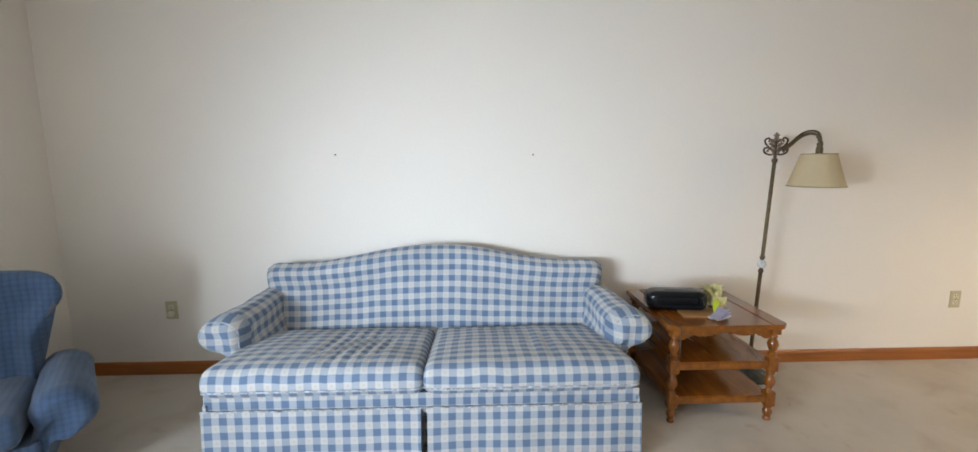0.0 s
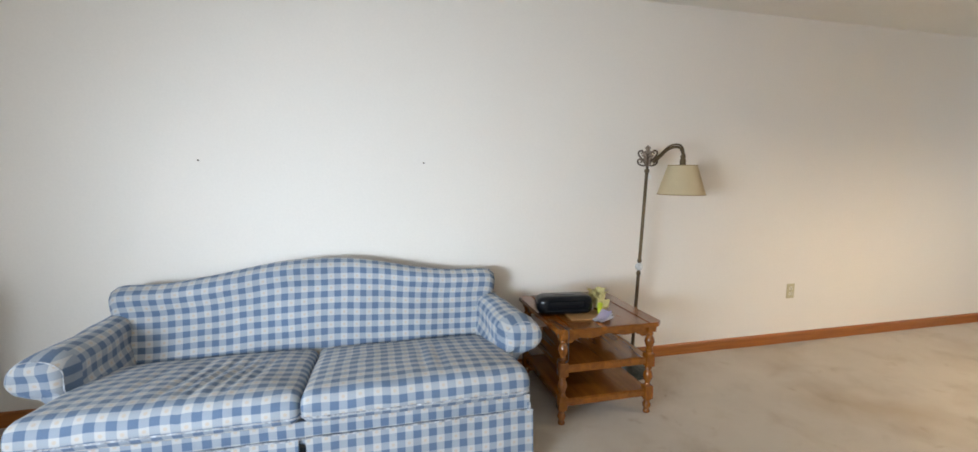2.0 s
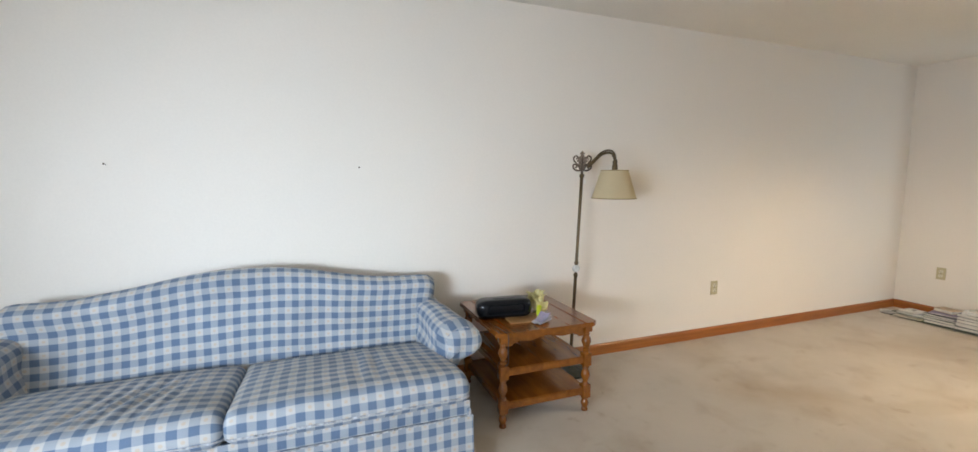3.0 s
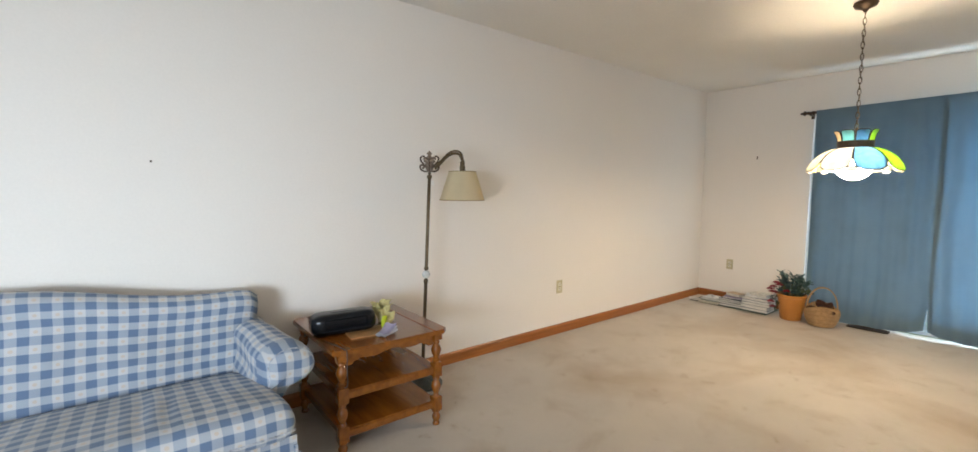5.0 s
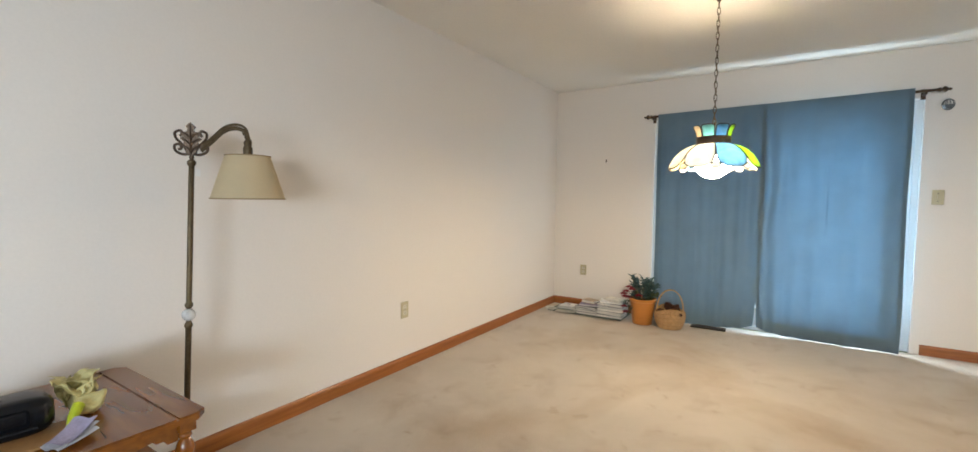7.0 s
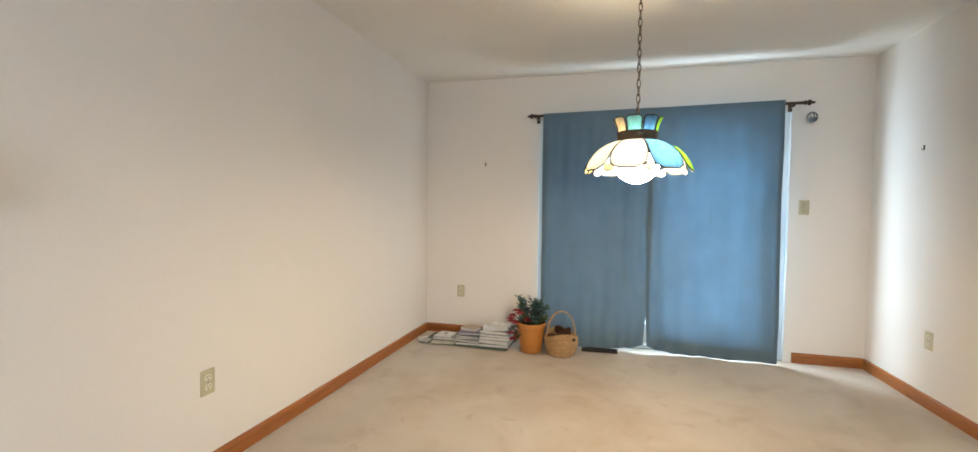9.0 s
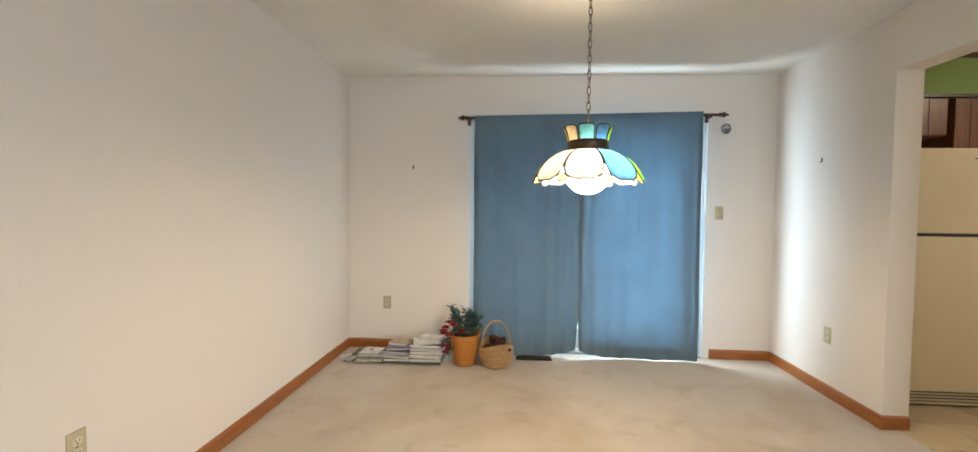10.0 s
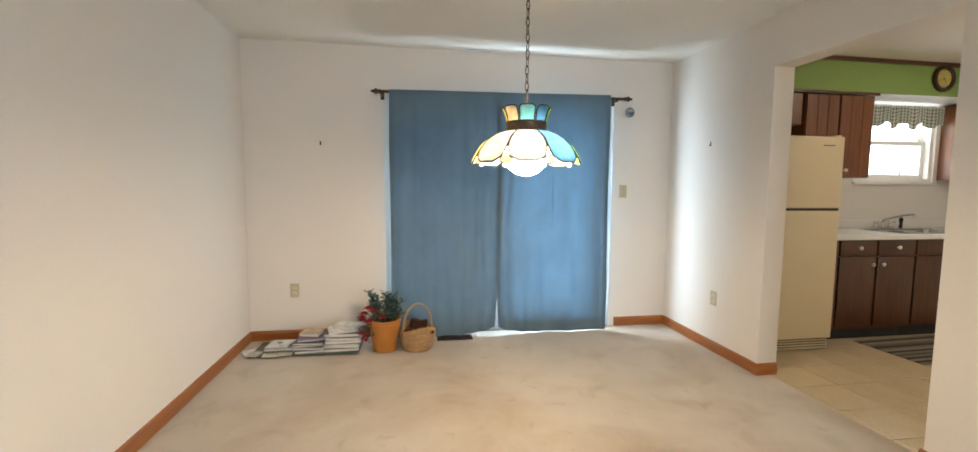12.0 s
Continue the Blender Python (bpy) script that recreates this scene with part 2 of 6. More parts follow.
def lathe(bm, profile, n=20, centre=(0, 0), m=None):
    """Turn a profile of (radius, z) round the z axis."""
    rings = []
    for r, z in profile:
        ring = [bm.verts.new((centre[0] + r * math.cos(2 * math.pi * i / n), centre[1] + r * math.sin(2 * math.pi * i / n), z)) for i in range(n)]
        rings.append(ring)
    for a, b in zip(rings, rings[1:]):
        for i in range(n):
            bm.faces.new((a[i], a[(i + 1) % n], b[(i + 1) % n], b[i]))
    for ring in (rings[0], rings[-1]):
        bm.faces.new(ring)
    if m is not None:
        bmesh.ops.transform(bm, matrix=m, verts=[v for ring in rings for v in ring])
    return bm


def tube(bm, points, radius, n=8, closed=False):
    """A round bar along points; radius may be a number or one for each point."""
    pts = [Vector(p) for p in points]
    rad = radius if isinstance(radius, (list, tuple)) else [radius] * len(pts)
    rings = []
    side = None
    for i, p in enumerate(pts):
        a, b = pts[i - 1 if (i or closed) else 0], pts[(i + 1) % len(pts) if (closed or i + 1 < len(pts)) else i]
        d = (b - a).normalized()
        if side is None:
            side = d.orthogonal().normalized()
        side = (side - d * side.dot(d)).normalized()
        up = d.cross(side)
        rings.append([bm.verts.new(p + rad[i] * (side * math.cos(2 * math.pi * k / n) + up * math.sin(2 * math.pi * k / n))) for k in range(n)])
    for a, b in zip(rings, rings[1:] + (rings[:1] if closed else [])):
        for k in range(n):
            bm.faces.new((a[k], a[(k + 1) % n], b[(k + 1) % n], b[k]))
    if not closed:
        bm.faces.new(rings[0])
        bm.faces.new(rings[-1])
    return bm


def loft(bm, rings, uv0=(0.0, 0.0), cap_axes=None, caps=True, flat=0):
    """Skin closed rings; the cloth's u runs round each ring, v along the way from ring to ring, both in metres."""
    lay = bm.loops.layers.uv.verify()
    n = len(rings[0])
    vs = [[bm.verts.new(p) for p in r] for r in rings]
    mid = rings[len(rings) // 2]
    arc = [0.0]
    for i in range(n):
        arc.append(arc[-1] + (Vector(mid[(i + 1) % n]) - Vector(mid[i])).length)
    way = [0.0]
    for a, b in zip(rings, rings[1:]):
        ca = sum((Vector(p) for p in a), Vector()) / n
        cb = sum((Vector(p) for p in b), Vector()) / n
        way.append(way[-1] + (cb - ca).length)
    for j in range(len(rings) - 1):
        for i in range(n):
            k = (i + 1) % n
            f = bm.faces.new((vs[j][i], vs[j][k], vs[j + 1][k], vs[j + 1][i]))
            for lp, (u, v) in zip(f.loops, ((arc[i], way[j]), (arc[i + 1], way[j]), (arc[i + 1], way[j + 1]), (arc[i], way[j + 1]))):
                lp[lay].uv = (uv0[0] + u, uv0[1] + v)
            if j < flat:
                for lp in f.loops:
                    lp[lay].uv = (lp.vert.co.x, lp.vert.co.z)
    if caps:
        for ring in (vs[0], vs[-1]):
            f = bm.faces.new(ring)
            for lp in f.loops:
                c = lp.vert.co
                ax = cap_axes or (0, 2)
                lp[lay].uv = (c[ax[0]], c[ax[1]])
    return bm


def thing(name, m, label, category, group="", kind=""):
    ob = new(name)
    ob.matrix_world = m
    ob.empty_display_size = 0.1
    return tagged(ob, label, category, group, kind)


def structure(name, bm, mat, label, category="", smooth=False):
    return tagged(part(name, bm, mat, smooth=smooth), label, category or name.split("_")[0], kind="structure")


def wall_with_holes(u0, u1, z0, z1, holes, put):
    """Upright slab in pieces round its openings; put(u0, u1, z0, z1) adds one piece."""
    us = sorted({u0, u1, *[h[0] for h in holes], *[h[1] for h in holes]})
    for a, b in zip(us, us[1:]):
        inside = [h for h in holes if h[0] <= a + 1e-6 and h[1] >= b - 1e-6]
        if not inside:
            put(a, b, z0, z1)
        for h in inside:
            if h[2] > z0:
                put(a, b, z0, h[2])
            if h[3] < z1:
                put(a, b, h[3], z1)


# ---- the rooms ----
KS, KW, LS = -3.6, 5.2, -1.0          # kitchen's far wall, kitchen's near side, front wall of the living room
T = 0.15
DOOR = (0.985, 3.02, 0.0, 2.04)        # glass door, along y
KWIN = (-2.42, -1.52, 1.38, 2.16)     # kitchen window, along y
LWIN = (-0.3, 1.30, 0.55, 1.82)      # living room window in the west wall, along y
HATCH = (5.89, 6.94, 0.0, 2.105)      # way into the kitchen, along x

bm = bmesh.new()
box(bm, WX - T, EX + 0.2, NY, NY + T, 0, CEIL)
structure("wall_north", bm, PAINT, "cream painted plaster wall behind the sofa")
bm = bmesh.new()
wall_with_holes(LS, NY, 0, CEIL, [LWIN], lambda a, b, c, d: box(bm, WX - T, WX, a, b, c, d))
structure("wall_west", bm, PAINT, "cream painted plaster wall beside the armchair")
bm = bmesh.new()
wall_with_holes(KS - T, NY, 0, CEIL, [DOOR, KWIN], lambda a, b, c, d: box(bm, EX, EX + 0.2, a, b, c, d))
structure("wall_east", bm, PAINT, "cream painted outside wall with the curtained glass door")
bm = bmesh.new()
wall_with_holes(KW, EX, 0, CEIL, [HATCH], lambda a, b, c, d: box(bm, a, b, SY - T, SY, c, d))
structure("wall_south_dining", bm, PAINT, "cream painted wall with an open way to the kitchen")
bm = bmesh.new()
box(bm, KW - T, KW, KS, SY, 0, CEIL)
structure("wall_kitchen_west", bm, PAINT, "plain cream wall between kitchen and living room")
bm = bmesh.new()
box(bm, WX - T, KW - T, LS - T, LS, 0, CEIL)
structure("wall_south_living", bm, PAINT, "plain cream painted wall closing the living room")
structure("wall_kitchen_south", boxed(KW - T, EX, KS - T, KS, 0, CEIL), PAINT, "plain cream kitchen end wall")
structure("ceiling", boxed(WX - T, EX + 0.2, KS - T, NY + T, CEIL, CEIL + 0.12), CEILING, "white lightly textured plaster ceiling")

bm = bmesh.new()
bmesh.ops.create_grid(bm, x_segments=150, y_segments=90, size=0.5)
for v in bm.verts:
    v.co.x = WX + (v.co.x + 0.5) * (EX - WX)
    v.co.y = 0.33 + (v.co.y + 0.5) * (NY - 0.33)
    p = v.co * 2.6
    v.co.z = 0.004 * noise.noise(p) + 0.004 * max(0, noise.noise(v.co * 7.5) - 0.25)
structure("floor_carpet", bm, CARPET, "worn beige cut-pile carpet with faint stains", "carpet", True)
structure("floor_carpet_front", boxed(WX, KW - T, LS, 0.33, -0.05, 0.0), CARPET, "worn beige carpet by the front window", "carpet")
structure("subfloor", boxed(WX - T, EX + 0.2, KS - T, NY + T, -0.16, -0.06), DARK, "plain slab under the floors", "floor")


# ---- baseboards ----
def baseboard(name, x0, y0, x1, y1, inward, mat):
    """Stained board with a rounded upper edge, from one corner to the next."""
    d = Vector((x1 - x0, y1 - y0, 0))
    nrm = Vector((*inward, 0))
    prof = [(0, 0), (0.014, 0), (0.014, 0.062), (0.011, 0.074), (0.006, 0.081), (0, 0.083)]
    bm = bmesh.new()
    loft(bm, [[Vector((x0, y0, 0)) + d * s + nrm * a + Vector((0, 0, z)) for a, z in prof] for s in (0, 1)])
    return structure(name, bm, mat, "orange-stained wooden baseboard along the wall", "baseboard")


baseboard("baseboard_north", WX, NY, EX, NY, (0, -1), OAK)
baseboard("baseboard_east_a", EX, NY - 0.014, EX, DOOR[1] + 0.06, (-1, 0), OAK_Y)
baseboard("baseboard_east_b", EX, DOOR[0] - 0.06, EX, SY + 0.014, (-1, 0), OAK_Y)
baseboard("baseboard_south", EX, SY, HATCH[1] - 0.014, SY, (0, 1), OAK)
baseboard("baseboard_jamb", HATCH[1], SY, HATCH[1], SY - T, (-1, 0), OAK_Y)
baseboard("baseboard_south_b", HATCH[0] + 0.014, SY, KW - T, SY, (0, 1), OAK)
baseboard("baseboard_west", WX, LS, WX, NY - 0.014, (1, 0), OAK_Y)


# ---- sofa ----
def rounded_ring(w, d, r, k=5):
    """Corner-rounded rectangle as (a, b) pairs, centred."""
    out = []
    for cx, cy, a0 in ((w / 2 - r, d / 2 - r, 0), (-w / 2 + r, d / 2 - r, 90), (-w / 2 + r, -d / 2 + r, 180), (w / 2 - r, -d / 2 + r, 270)):
        for i in range(k + 1):
            a = radians(a0 + 90 * i / k)
            out.append((cx + r * math.cos(a), cy + r * math.sin(a)))
    return out


def resample(pts, n, closed=True):
    pts = [Vector(p) for p in pts]
    if closed:
        pts = pts + pts[:1]
    ln = [0.0]
    for a, b in zip(pts, pts[1:]):
        ln.append(ln[-1] + (b - a).length)
    out = []
    j = 0
    for i in range(n):
        s = ln[-1] * i / (n if closed else n - 1)
        while j < len(ln) - 2 and ln[j + 1] < s:
            j += 1
        f = (s - ln[j]) / max(1e-9, ln[j + 1] - ln[j])
        out.append(pts[j].lerp(pts[j + 1], min(1, f)))
    return out


def smooth_curve(pts, n):
    """A smooth way through points (Catmull-Rom), n samples for each stretch."""
    p = [Vector(q) for q in pts]
    out = []
    for i in range(len(p) - 1):
        a, b, c, d = p[max(0, i - 1)], p[i], p[i + 1], p[min(len(p) - 1, i + 2)]
        for k in range(n):
            t = k / n
            out.append(0.5 * (2 * b + (c - a) * t + (2 * a - 5 * b + 4 * c - d) * t * t + (3 * b - a - 3 * c + d) * t ** 3))
    out.append(p[-1])
    return out


def crumple(bm, amount, scale, seed=0.0):
    for v in bm.verts:
        p = v.co * scale + Vector((seed, seed, seed))
        v.co += amount * noise.noise_vector(p)


def seat_cushion(w, d, h, crown, creases, seed):
    """Box cushion: soft edges, crowned top, a sagging front, some creases across the top."""
    bm = bmesh.new()
    sect = resample([(a, b, 0) for a, b in rounded_ring(d, h, 0.052, 6)], 72)
    rings = []
    steps = 90
    for j in range(steps + 1):
        s = j / steps
        x = (s - 0.5) * w
        e = min(1.0, min(s, 1 - s) * w / 0.045)
        shrink = math.sqrt(max(0.0, 1 - (1 - e) ** 2))
        ring = []
        for a, b, _ in sect:
            y = a * (0.93 + 0.07 * shrink)
            z = b * (0.42 + 0.58 * shrink)
            if b > 0:
                bow = (1 - (2 * s - 1) ** 4) * max(0.0, 1 - (2 * a / d) ** 4)
                z += crown * bow
                fold = 0.0
                for c0, width, slant, deep in creases:
                    q = (x - c0 - slant * (a + d / 2)) / width
                    fold += deep * math.exp(-q * q) * max(0.0, 1 - abs(a + 0.06) / (d * 0.5))
                z -= fold
            ring.append(Vector((x, y, z)))
        rings.append(ring)
    loft(bm, rings, (seed, 0), (1, 2))
    crumple(bm, 0.005, 7.0, seed)
    return bm


def camel(x, half):
    t = abs(x) / half
    return 0.853 - 0.100 * (0.5 - 0.5 * math.cos(math.pi * min(1, max(0, (t - 0.04) / 0.78)))) if t > 0.04 else 0.853


def sofa(m):
    ob = thing("sofa", m, "two-seat camelback sofa in blue and cream checked cloth", "sofa")
    HALF = 0.978          # outside of the back
    # back: ring in (y, z), pushed along x
    bm = bmesh.new()
    rings = []
    steps = 70
    for j in range(steps + 1):
        s = j / steps
        x = (2 * s - 1) * HALF
        top = camel(x, HALF)
        e = min(1.0, min(s, 1 - s) * 2 * HALF / 0.075)
        shrink = math.sqrt(max(0.0, 1 - (1 - e) ** 2))
        lean = 0.075
        prof = [(-0.03, 0.24, 0), (0.0 + lean * 0.3, 0.45, 0), (0.045 + lean * 0.6, top - 0.14, 0), (0.025 + lean * 0.7, top - 0.075, 0), (0.028 + lean * 0.75, top - 0.03, 0),
                (0.07 + lean, top, 0), (0.125 + lean, top - 0.012, 0), (0.155 + lean, top - 0.05, 0), (0.15 + lean, top - 0.12, 0), (0.13 + lean, 0.45, 0), (0.12 + lean, 0.05, 0), (0.05, 0.05, 0)]
        pts = resample(prof, 64)
        mid_y = 0.13
        rings.append([Vector((x * (0.972 + 0.036 * max(0.0, min(1.0, (p.y - 0.45) / 0.25))), mid_y + (p.x - mid_y) * (0.35 + 0.65 * shrink), p.y - (1 - shrink) * 0.03 * (p.y > top - 0.2))) for p in pts])
    loft(bm, rings, (0.02, 0.0), (1, 2))
    crumple(bm, 0.004, 5.0, 3.0)
    back = part("backrest", bm, CHECK, ob, smooth="all")
    back.location = (0, 0.365, 0)
    # base and skirt
    bm = bmesh.new()
    ring = [(a, b) for a, b in rounded_ring(1.88, 0.68, 0.02, 2)]
    loft(bm, [[Vector((a, b + 0.16, z)) for a, b in ring] for z in (0.03, 0.10, 0.2, 0.31)], cap_axes=(0, 1))
    part("base", bm, CHECK, ob)
    # front rail above the skirt, and two skirt panels with a gap between
    for name, z0, z1, y0, xs in (("front_rail", 0.24, 0.335, -0.262, ((-0.955, 0.955),)), ("skirt", 0.012, 0.270, -0.275, ((-0.965, -0.018), (0.010, 0.965)))):
        for x0, x1 in xs:
            bm = bmesh.new()
            n = max(8, int((x1 - x0) / 0.02))
            rings = []
            for z in np.linspace(z1, z0, 12):
                f = (z1 - z) / (z1 - z0)
                r = []
                for i in range(n + 1):
                    x = x0 + (x1 - x0) * i / n
                    edge = min(i, n - i) / n
                    flare = (0.012 * f * math.exp(-edge * 18) + 0.012 * f + 0.004 * f * math.sin(x * 17 + 1.0)) if name == "skirt" else 0.0
                    r.append(Vector((x, y0 - flare, z)))
                for i in range(n, -1, -1):
                    r.append(Vector((x0 + (x1 - x0) * i / n, y0 + 0.012, z)))
                rings.append(r)
            loft(bm, rings, (x0 + 1.0, 0.02), (0, 1))
            part(name, bm, CHECK, ob, smooth=True)
    for sx in (-1, 1):
        bm = bmesh.new()
        rings = []
        for z in np.linspace(0.30, 0.012, 8):
            f = (0.30 - z) / 0.29
            rings.append([Vector((sx * (0.955 + 0.02 * f), -0.27 + 0.75 * i / 16, z)) for i in range(17)] + [Vector((sx * 0.942, 0.48 - 0.75 * i / 16, z)) for i in range(17)])
        loft(bm, rings, (0.0, 0.0), (0, 1))
        part("skirt", bm, CHECK, ob, smooth=True)
    # welt above the skirt
    bm = bmesh.new()
    tube(bm, [(x, -0.279 + 0.002 * math.sin(x * 23), 0.272 + 0.0015 * math.sin(x * 31)) for x in np.linspace(-0.965, 0.965, 80)], 0.0038, 6)
    part("welt", bm, PIPING, ob, "pale worn piping above the skirt", True)
    # arms: fat outward rolls that flare towards the front
    for sx in (-1, 1):
        bm = bmesh.new()
        n = 52
        low = [(0.055, 0.24), (0.055, 0.40), (0.050, 0.46)]
        roll = [(-0.050 + 0.106 * math.cos(radians(a)), 0.512 + 0.085 * math.sin(radians(a))) for a in range(10, 262, 18)]
        foot = [(-0.045, 0.415), (-0.05, 0.36), (-0.055, 0.24)]
        outline = resample([(x, z, 0) for x, z in low + roll + foot], n)
        cen = Vector((-0.055, 0.505, 0))
        rings = []
        ends = [(-0.040, 0.22), (-0.048, 0.48), (-0.042, 0.70), (-0.022, 0.86), (0.012, 0.96), (0.060, 1.02)]
        for y, k in ends + [(0.060 + 0.479 * i / 22, 1.02 - 0.02 * i / 22) for i in range(1, 23)]:
            f = max(0.0, min(1.0, (y + 0.05) / 0.58))
            slim = 1.0 - 0.22 * f
            r = []
            for p in outline:
                w = max(0.0, min(1.0, (p.y - 0.36) / 0.08))
                q = cen + (p - cen) * (1 + (k * slim * (1 + 0.05 * math.exp(-((y - 0.01) / 0.07) ** 2)) - 1) * w)
                x = q.x * (1.0 if w > 0 else 0.9 + 0.1 * k) - 0.062 * (1 - f) ** 1.2 * w
                r.append(Vector((-sx * x, y + 0.012 * (1 - w), q.y + 0.035 * f * w)))
            rings.append(r)
        loft(bm, rings, (0.0, 0.0), (0, 2), flat=5)
        crumple(bm, 0.010, 7.5, 5.0 + sx)
        arm = part("arm", bm, CHECK, ob, smooth="all")
        arm.location = (sx * 0.895, 0, 0)
        bm = bmesh.new()
        tube(bm, [p + Vector((0, -0.001, 0)) for p in rings[3] if p.z > 0.40], 0.0024, 6)
        crumple(bm, 0.010, 7.5, 5.0 + sx)
        part("welt", bm, PIPING, arm, "piping round the arm front", True)
    # cushions
    for cx, cr, seed in ((-0.468, ((-0.05, 0.016, 0.12, 0.012), (0.02, 0.012, 0.11, 0.010), (0.06, 0.013, 0.13, 0.015), (0.12, 0.013, 0.14, 0.013), (0.17, 0.012, 0.15, 0.011), (0.22, 0.014, 0.16, 0.009), (-0.18, 0.016, 0.08, 0.006)), 0.031),
                         (0.468, ((0.02, 0.02, 0.03, 0.005), (0.1, 0.02, 0.02, 0.006)), 0.013)):
        bm = seat_cushion(0.940, 0.70, 0.130, 0.022, cr, seed)
        cu = part("seat_cushion", bm, CHECK, ob, "loose box cushion with creased checked cover", "all")
        cu.matrix_local = pose(cx, 0.016, 0.374, -6.8, 0, 0)
        for dz, name in ((-0.030, "piping"),):
            bm = bmesh.new()
            pts = []
            for a, b in rounded_ring(0.936, 0.697, 0.03, 4):
                pts.append((a, b, dz + 0.003 * math.sin(a * 21) + 0.002 * math.sin(b * 30)))
            tube(bm, resample(pts, 90), 0.0042, 6, True)
            part(name, bm, PIPING, cu, "pale frayed piping", True)
    return ob


PIPING = material("pale_piping", (0.37, 0.385, 0.42), 0.9, vary=0.7, scale=(34, 60))
sofa(pose(2.182, 3.45, 0))


# ---- end table ----
def slab(poly, z0, z1, bevel=0.004):
    """Flat board of any outline with eased edges."""
    bm = bmesh.new()
    lo = [bm.verts.new((x, y, z0)) for x, y in poly]
    hi = [bm.verts.new((x, y, z1)) for x, y in poly]
    n = len(poly)
    bm.faces.new(lo[::-1])
    bm.faces.new(hi)
    for i in range(n):
        bm.faces.new((lo[i], lo[(i + 1) % n], hi[(i + 1) % n], hi[i]))
    if bevel:
        es = [e for e in bm.edges if abs(e.verts[0].co.z - e.verts[1].co.z) < 1e-6]
        bmesh.ops.bevel(bm, geom=es, offset=bevel, segments=2, affect="EDGES")
    return bm


def scalloped(length, top, depth, thick):
    """Apron board in the (x, z) plane with a shaped lower edge."""
    bm = bmesh.new()
    n = 48
    up, dn = [], []
    for i in range(n + 1):
        s = i / n
        u = abs(2 * s - 1)
        low = depth * (1.0 if u > 0.86 else 0.80 - 0.22 * math.cos(math.pi * u / 0.86) ** 2 * (u < 0.75) - 0.12 * (1 - u))
        up.append((s - 0.5) * length)
        dn.append(top - low)
    for sy in (-thick / 2, thick / 2):
        a = [bm.verts.new((x, sy, top)) for x in up]
        b = [bm.verts.new((x, sy, z)) for x, z in zip(up, dn)]
        for i in range(n):
            bm.faces.new((a[i], a[i + 1], b[i + 1], b[i]))
    bm.verts.ensure_lookup_table()
    k = 2 * (n + 1)
    for i in range(n):
        for off in (0, n + 1):
            bm.faces.new((bm.verts[off + i], bm.verts[off + i + 1], bm.verts[k + off + i + 1], bm.verts[k + off + i]))
    for i in (0, n):
        bm.faces.new((bm.verts[i], bm.verts[n + 1 + i], bm.verts[k + n + 1 + i], bm.verts[k + i]))
    return bm


def end_table(m):
    ob = thing("end_table", m, "glossy orange-brown maple end table with two shelves and turned legs", "end table")
    hx, hy = 0.305, 0.332
    c = 0.03
    seam = hx - 0.085
    part("tabletop", slab([(-seam, -hy), (seam, -hy), (seam, hy), (-seam, hy)], 0.506, 0.531), MAPLE, ob, smooth=True)
    for s in (-1, 1):
        poly = [(s * (seam + 0.0004), -hy), (s * (hx - c), -hy), (s * hx, -hy + c), (s * hx, hy - c), (s * (hx - c), hy), (s * (seam + 0.0004), hy)]
        part("top_side_board", slab(poly, 0.506, 0.531), MAPLE, ob, smooth=True)
    for sy in (-1, 1):
        o = part("apron", scalloped(0.47, 0.506, 0.062, 0.02), MAPLE, ob)
        o.location = (0, sy * (hy - 0.055), 0)
    for sx in (-1, 1):
        o = part("apron", scalloped(0.52, 0.506, 0.062, 0.02), MAPLE, ob)
        o.matrix_local = pose(sx * (hx - 0.055), 0, 0, 0, 0, 90)
    for zt in (0.327, 0.142):
        part("shelf", slab([(-0.262, -0.300), (0.262, -0.300), (0.262, 0.300), (-0.262, 0.300)], zt - 0.042, zt, 0.006), MAPLE, ob, smooth=True)
    prof = [(0.017, 0.0), (0.019, 0.004), (0.019, 0.012), (0.014, 0.022), (0.020, 0.034), (0.023, 0.048), (0.018, 0.062), (0.013, 0.070), (0.022, 0.076), (0.022, 0.084)]
    prof2 = [(0.022, 0.158), (0.016, 0.166), (0.013, 0.175), (0.022, 0.196), (0.0265, 0.215), (0.021, 0.236), (0.013, 0.250), (0.020, 0.256), (0.020, 0.262), (0.015, 0.268), (0.022, 0.272)]
    prof3 = [(0.022, 0.343), (0.015, 0.352), (0.020, 0.358), (0.020, 0.364), (0.013, 0.372), (0.022, 0.392), (0.0275, 0.412), (0.023, 0.430), (0.014, 0.446), (0.019, 0.452), (0.019, 0.458), (0.014, 0.464), (0.022, 0.470)]
    bm = bmesh.new()
    for p in (prof, prof2, prof3):
        lathe(bm, p, 18)
    for z0, z1 in ((0.083, 0.160), (0.270, 0.345), (0.469, 0.507)):
        box(bm, -0.024, 0.024, -0.024, 0.024, z0, z1, 0.004)
    leg = part("leg", bm, MAPLE, ob, smooth=True)
    leg.location = (-0.255, -0.285, 0)
    for x, y in ((0.255, -0.285), (-0.255, 0.285), (0.255, 0.285)):
        o = leg.copy()
        scene.collection.objects.link(o)
        o.location = (x, y, 0)
    return ob


end_table(pose(3.668, 3.742, 0.0))


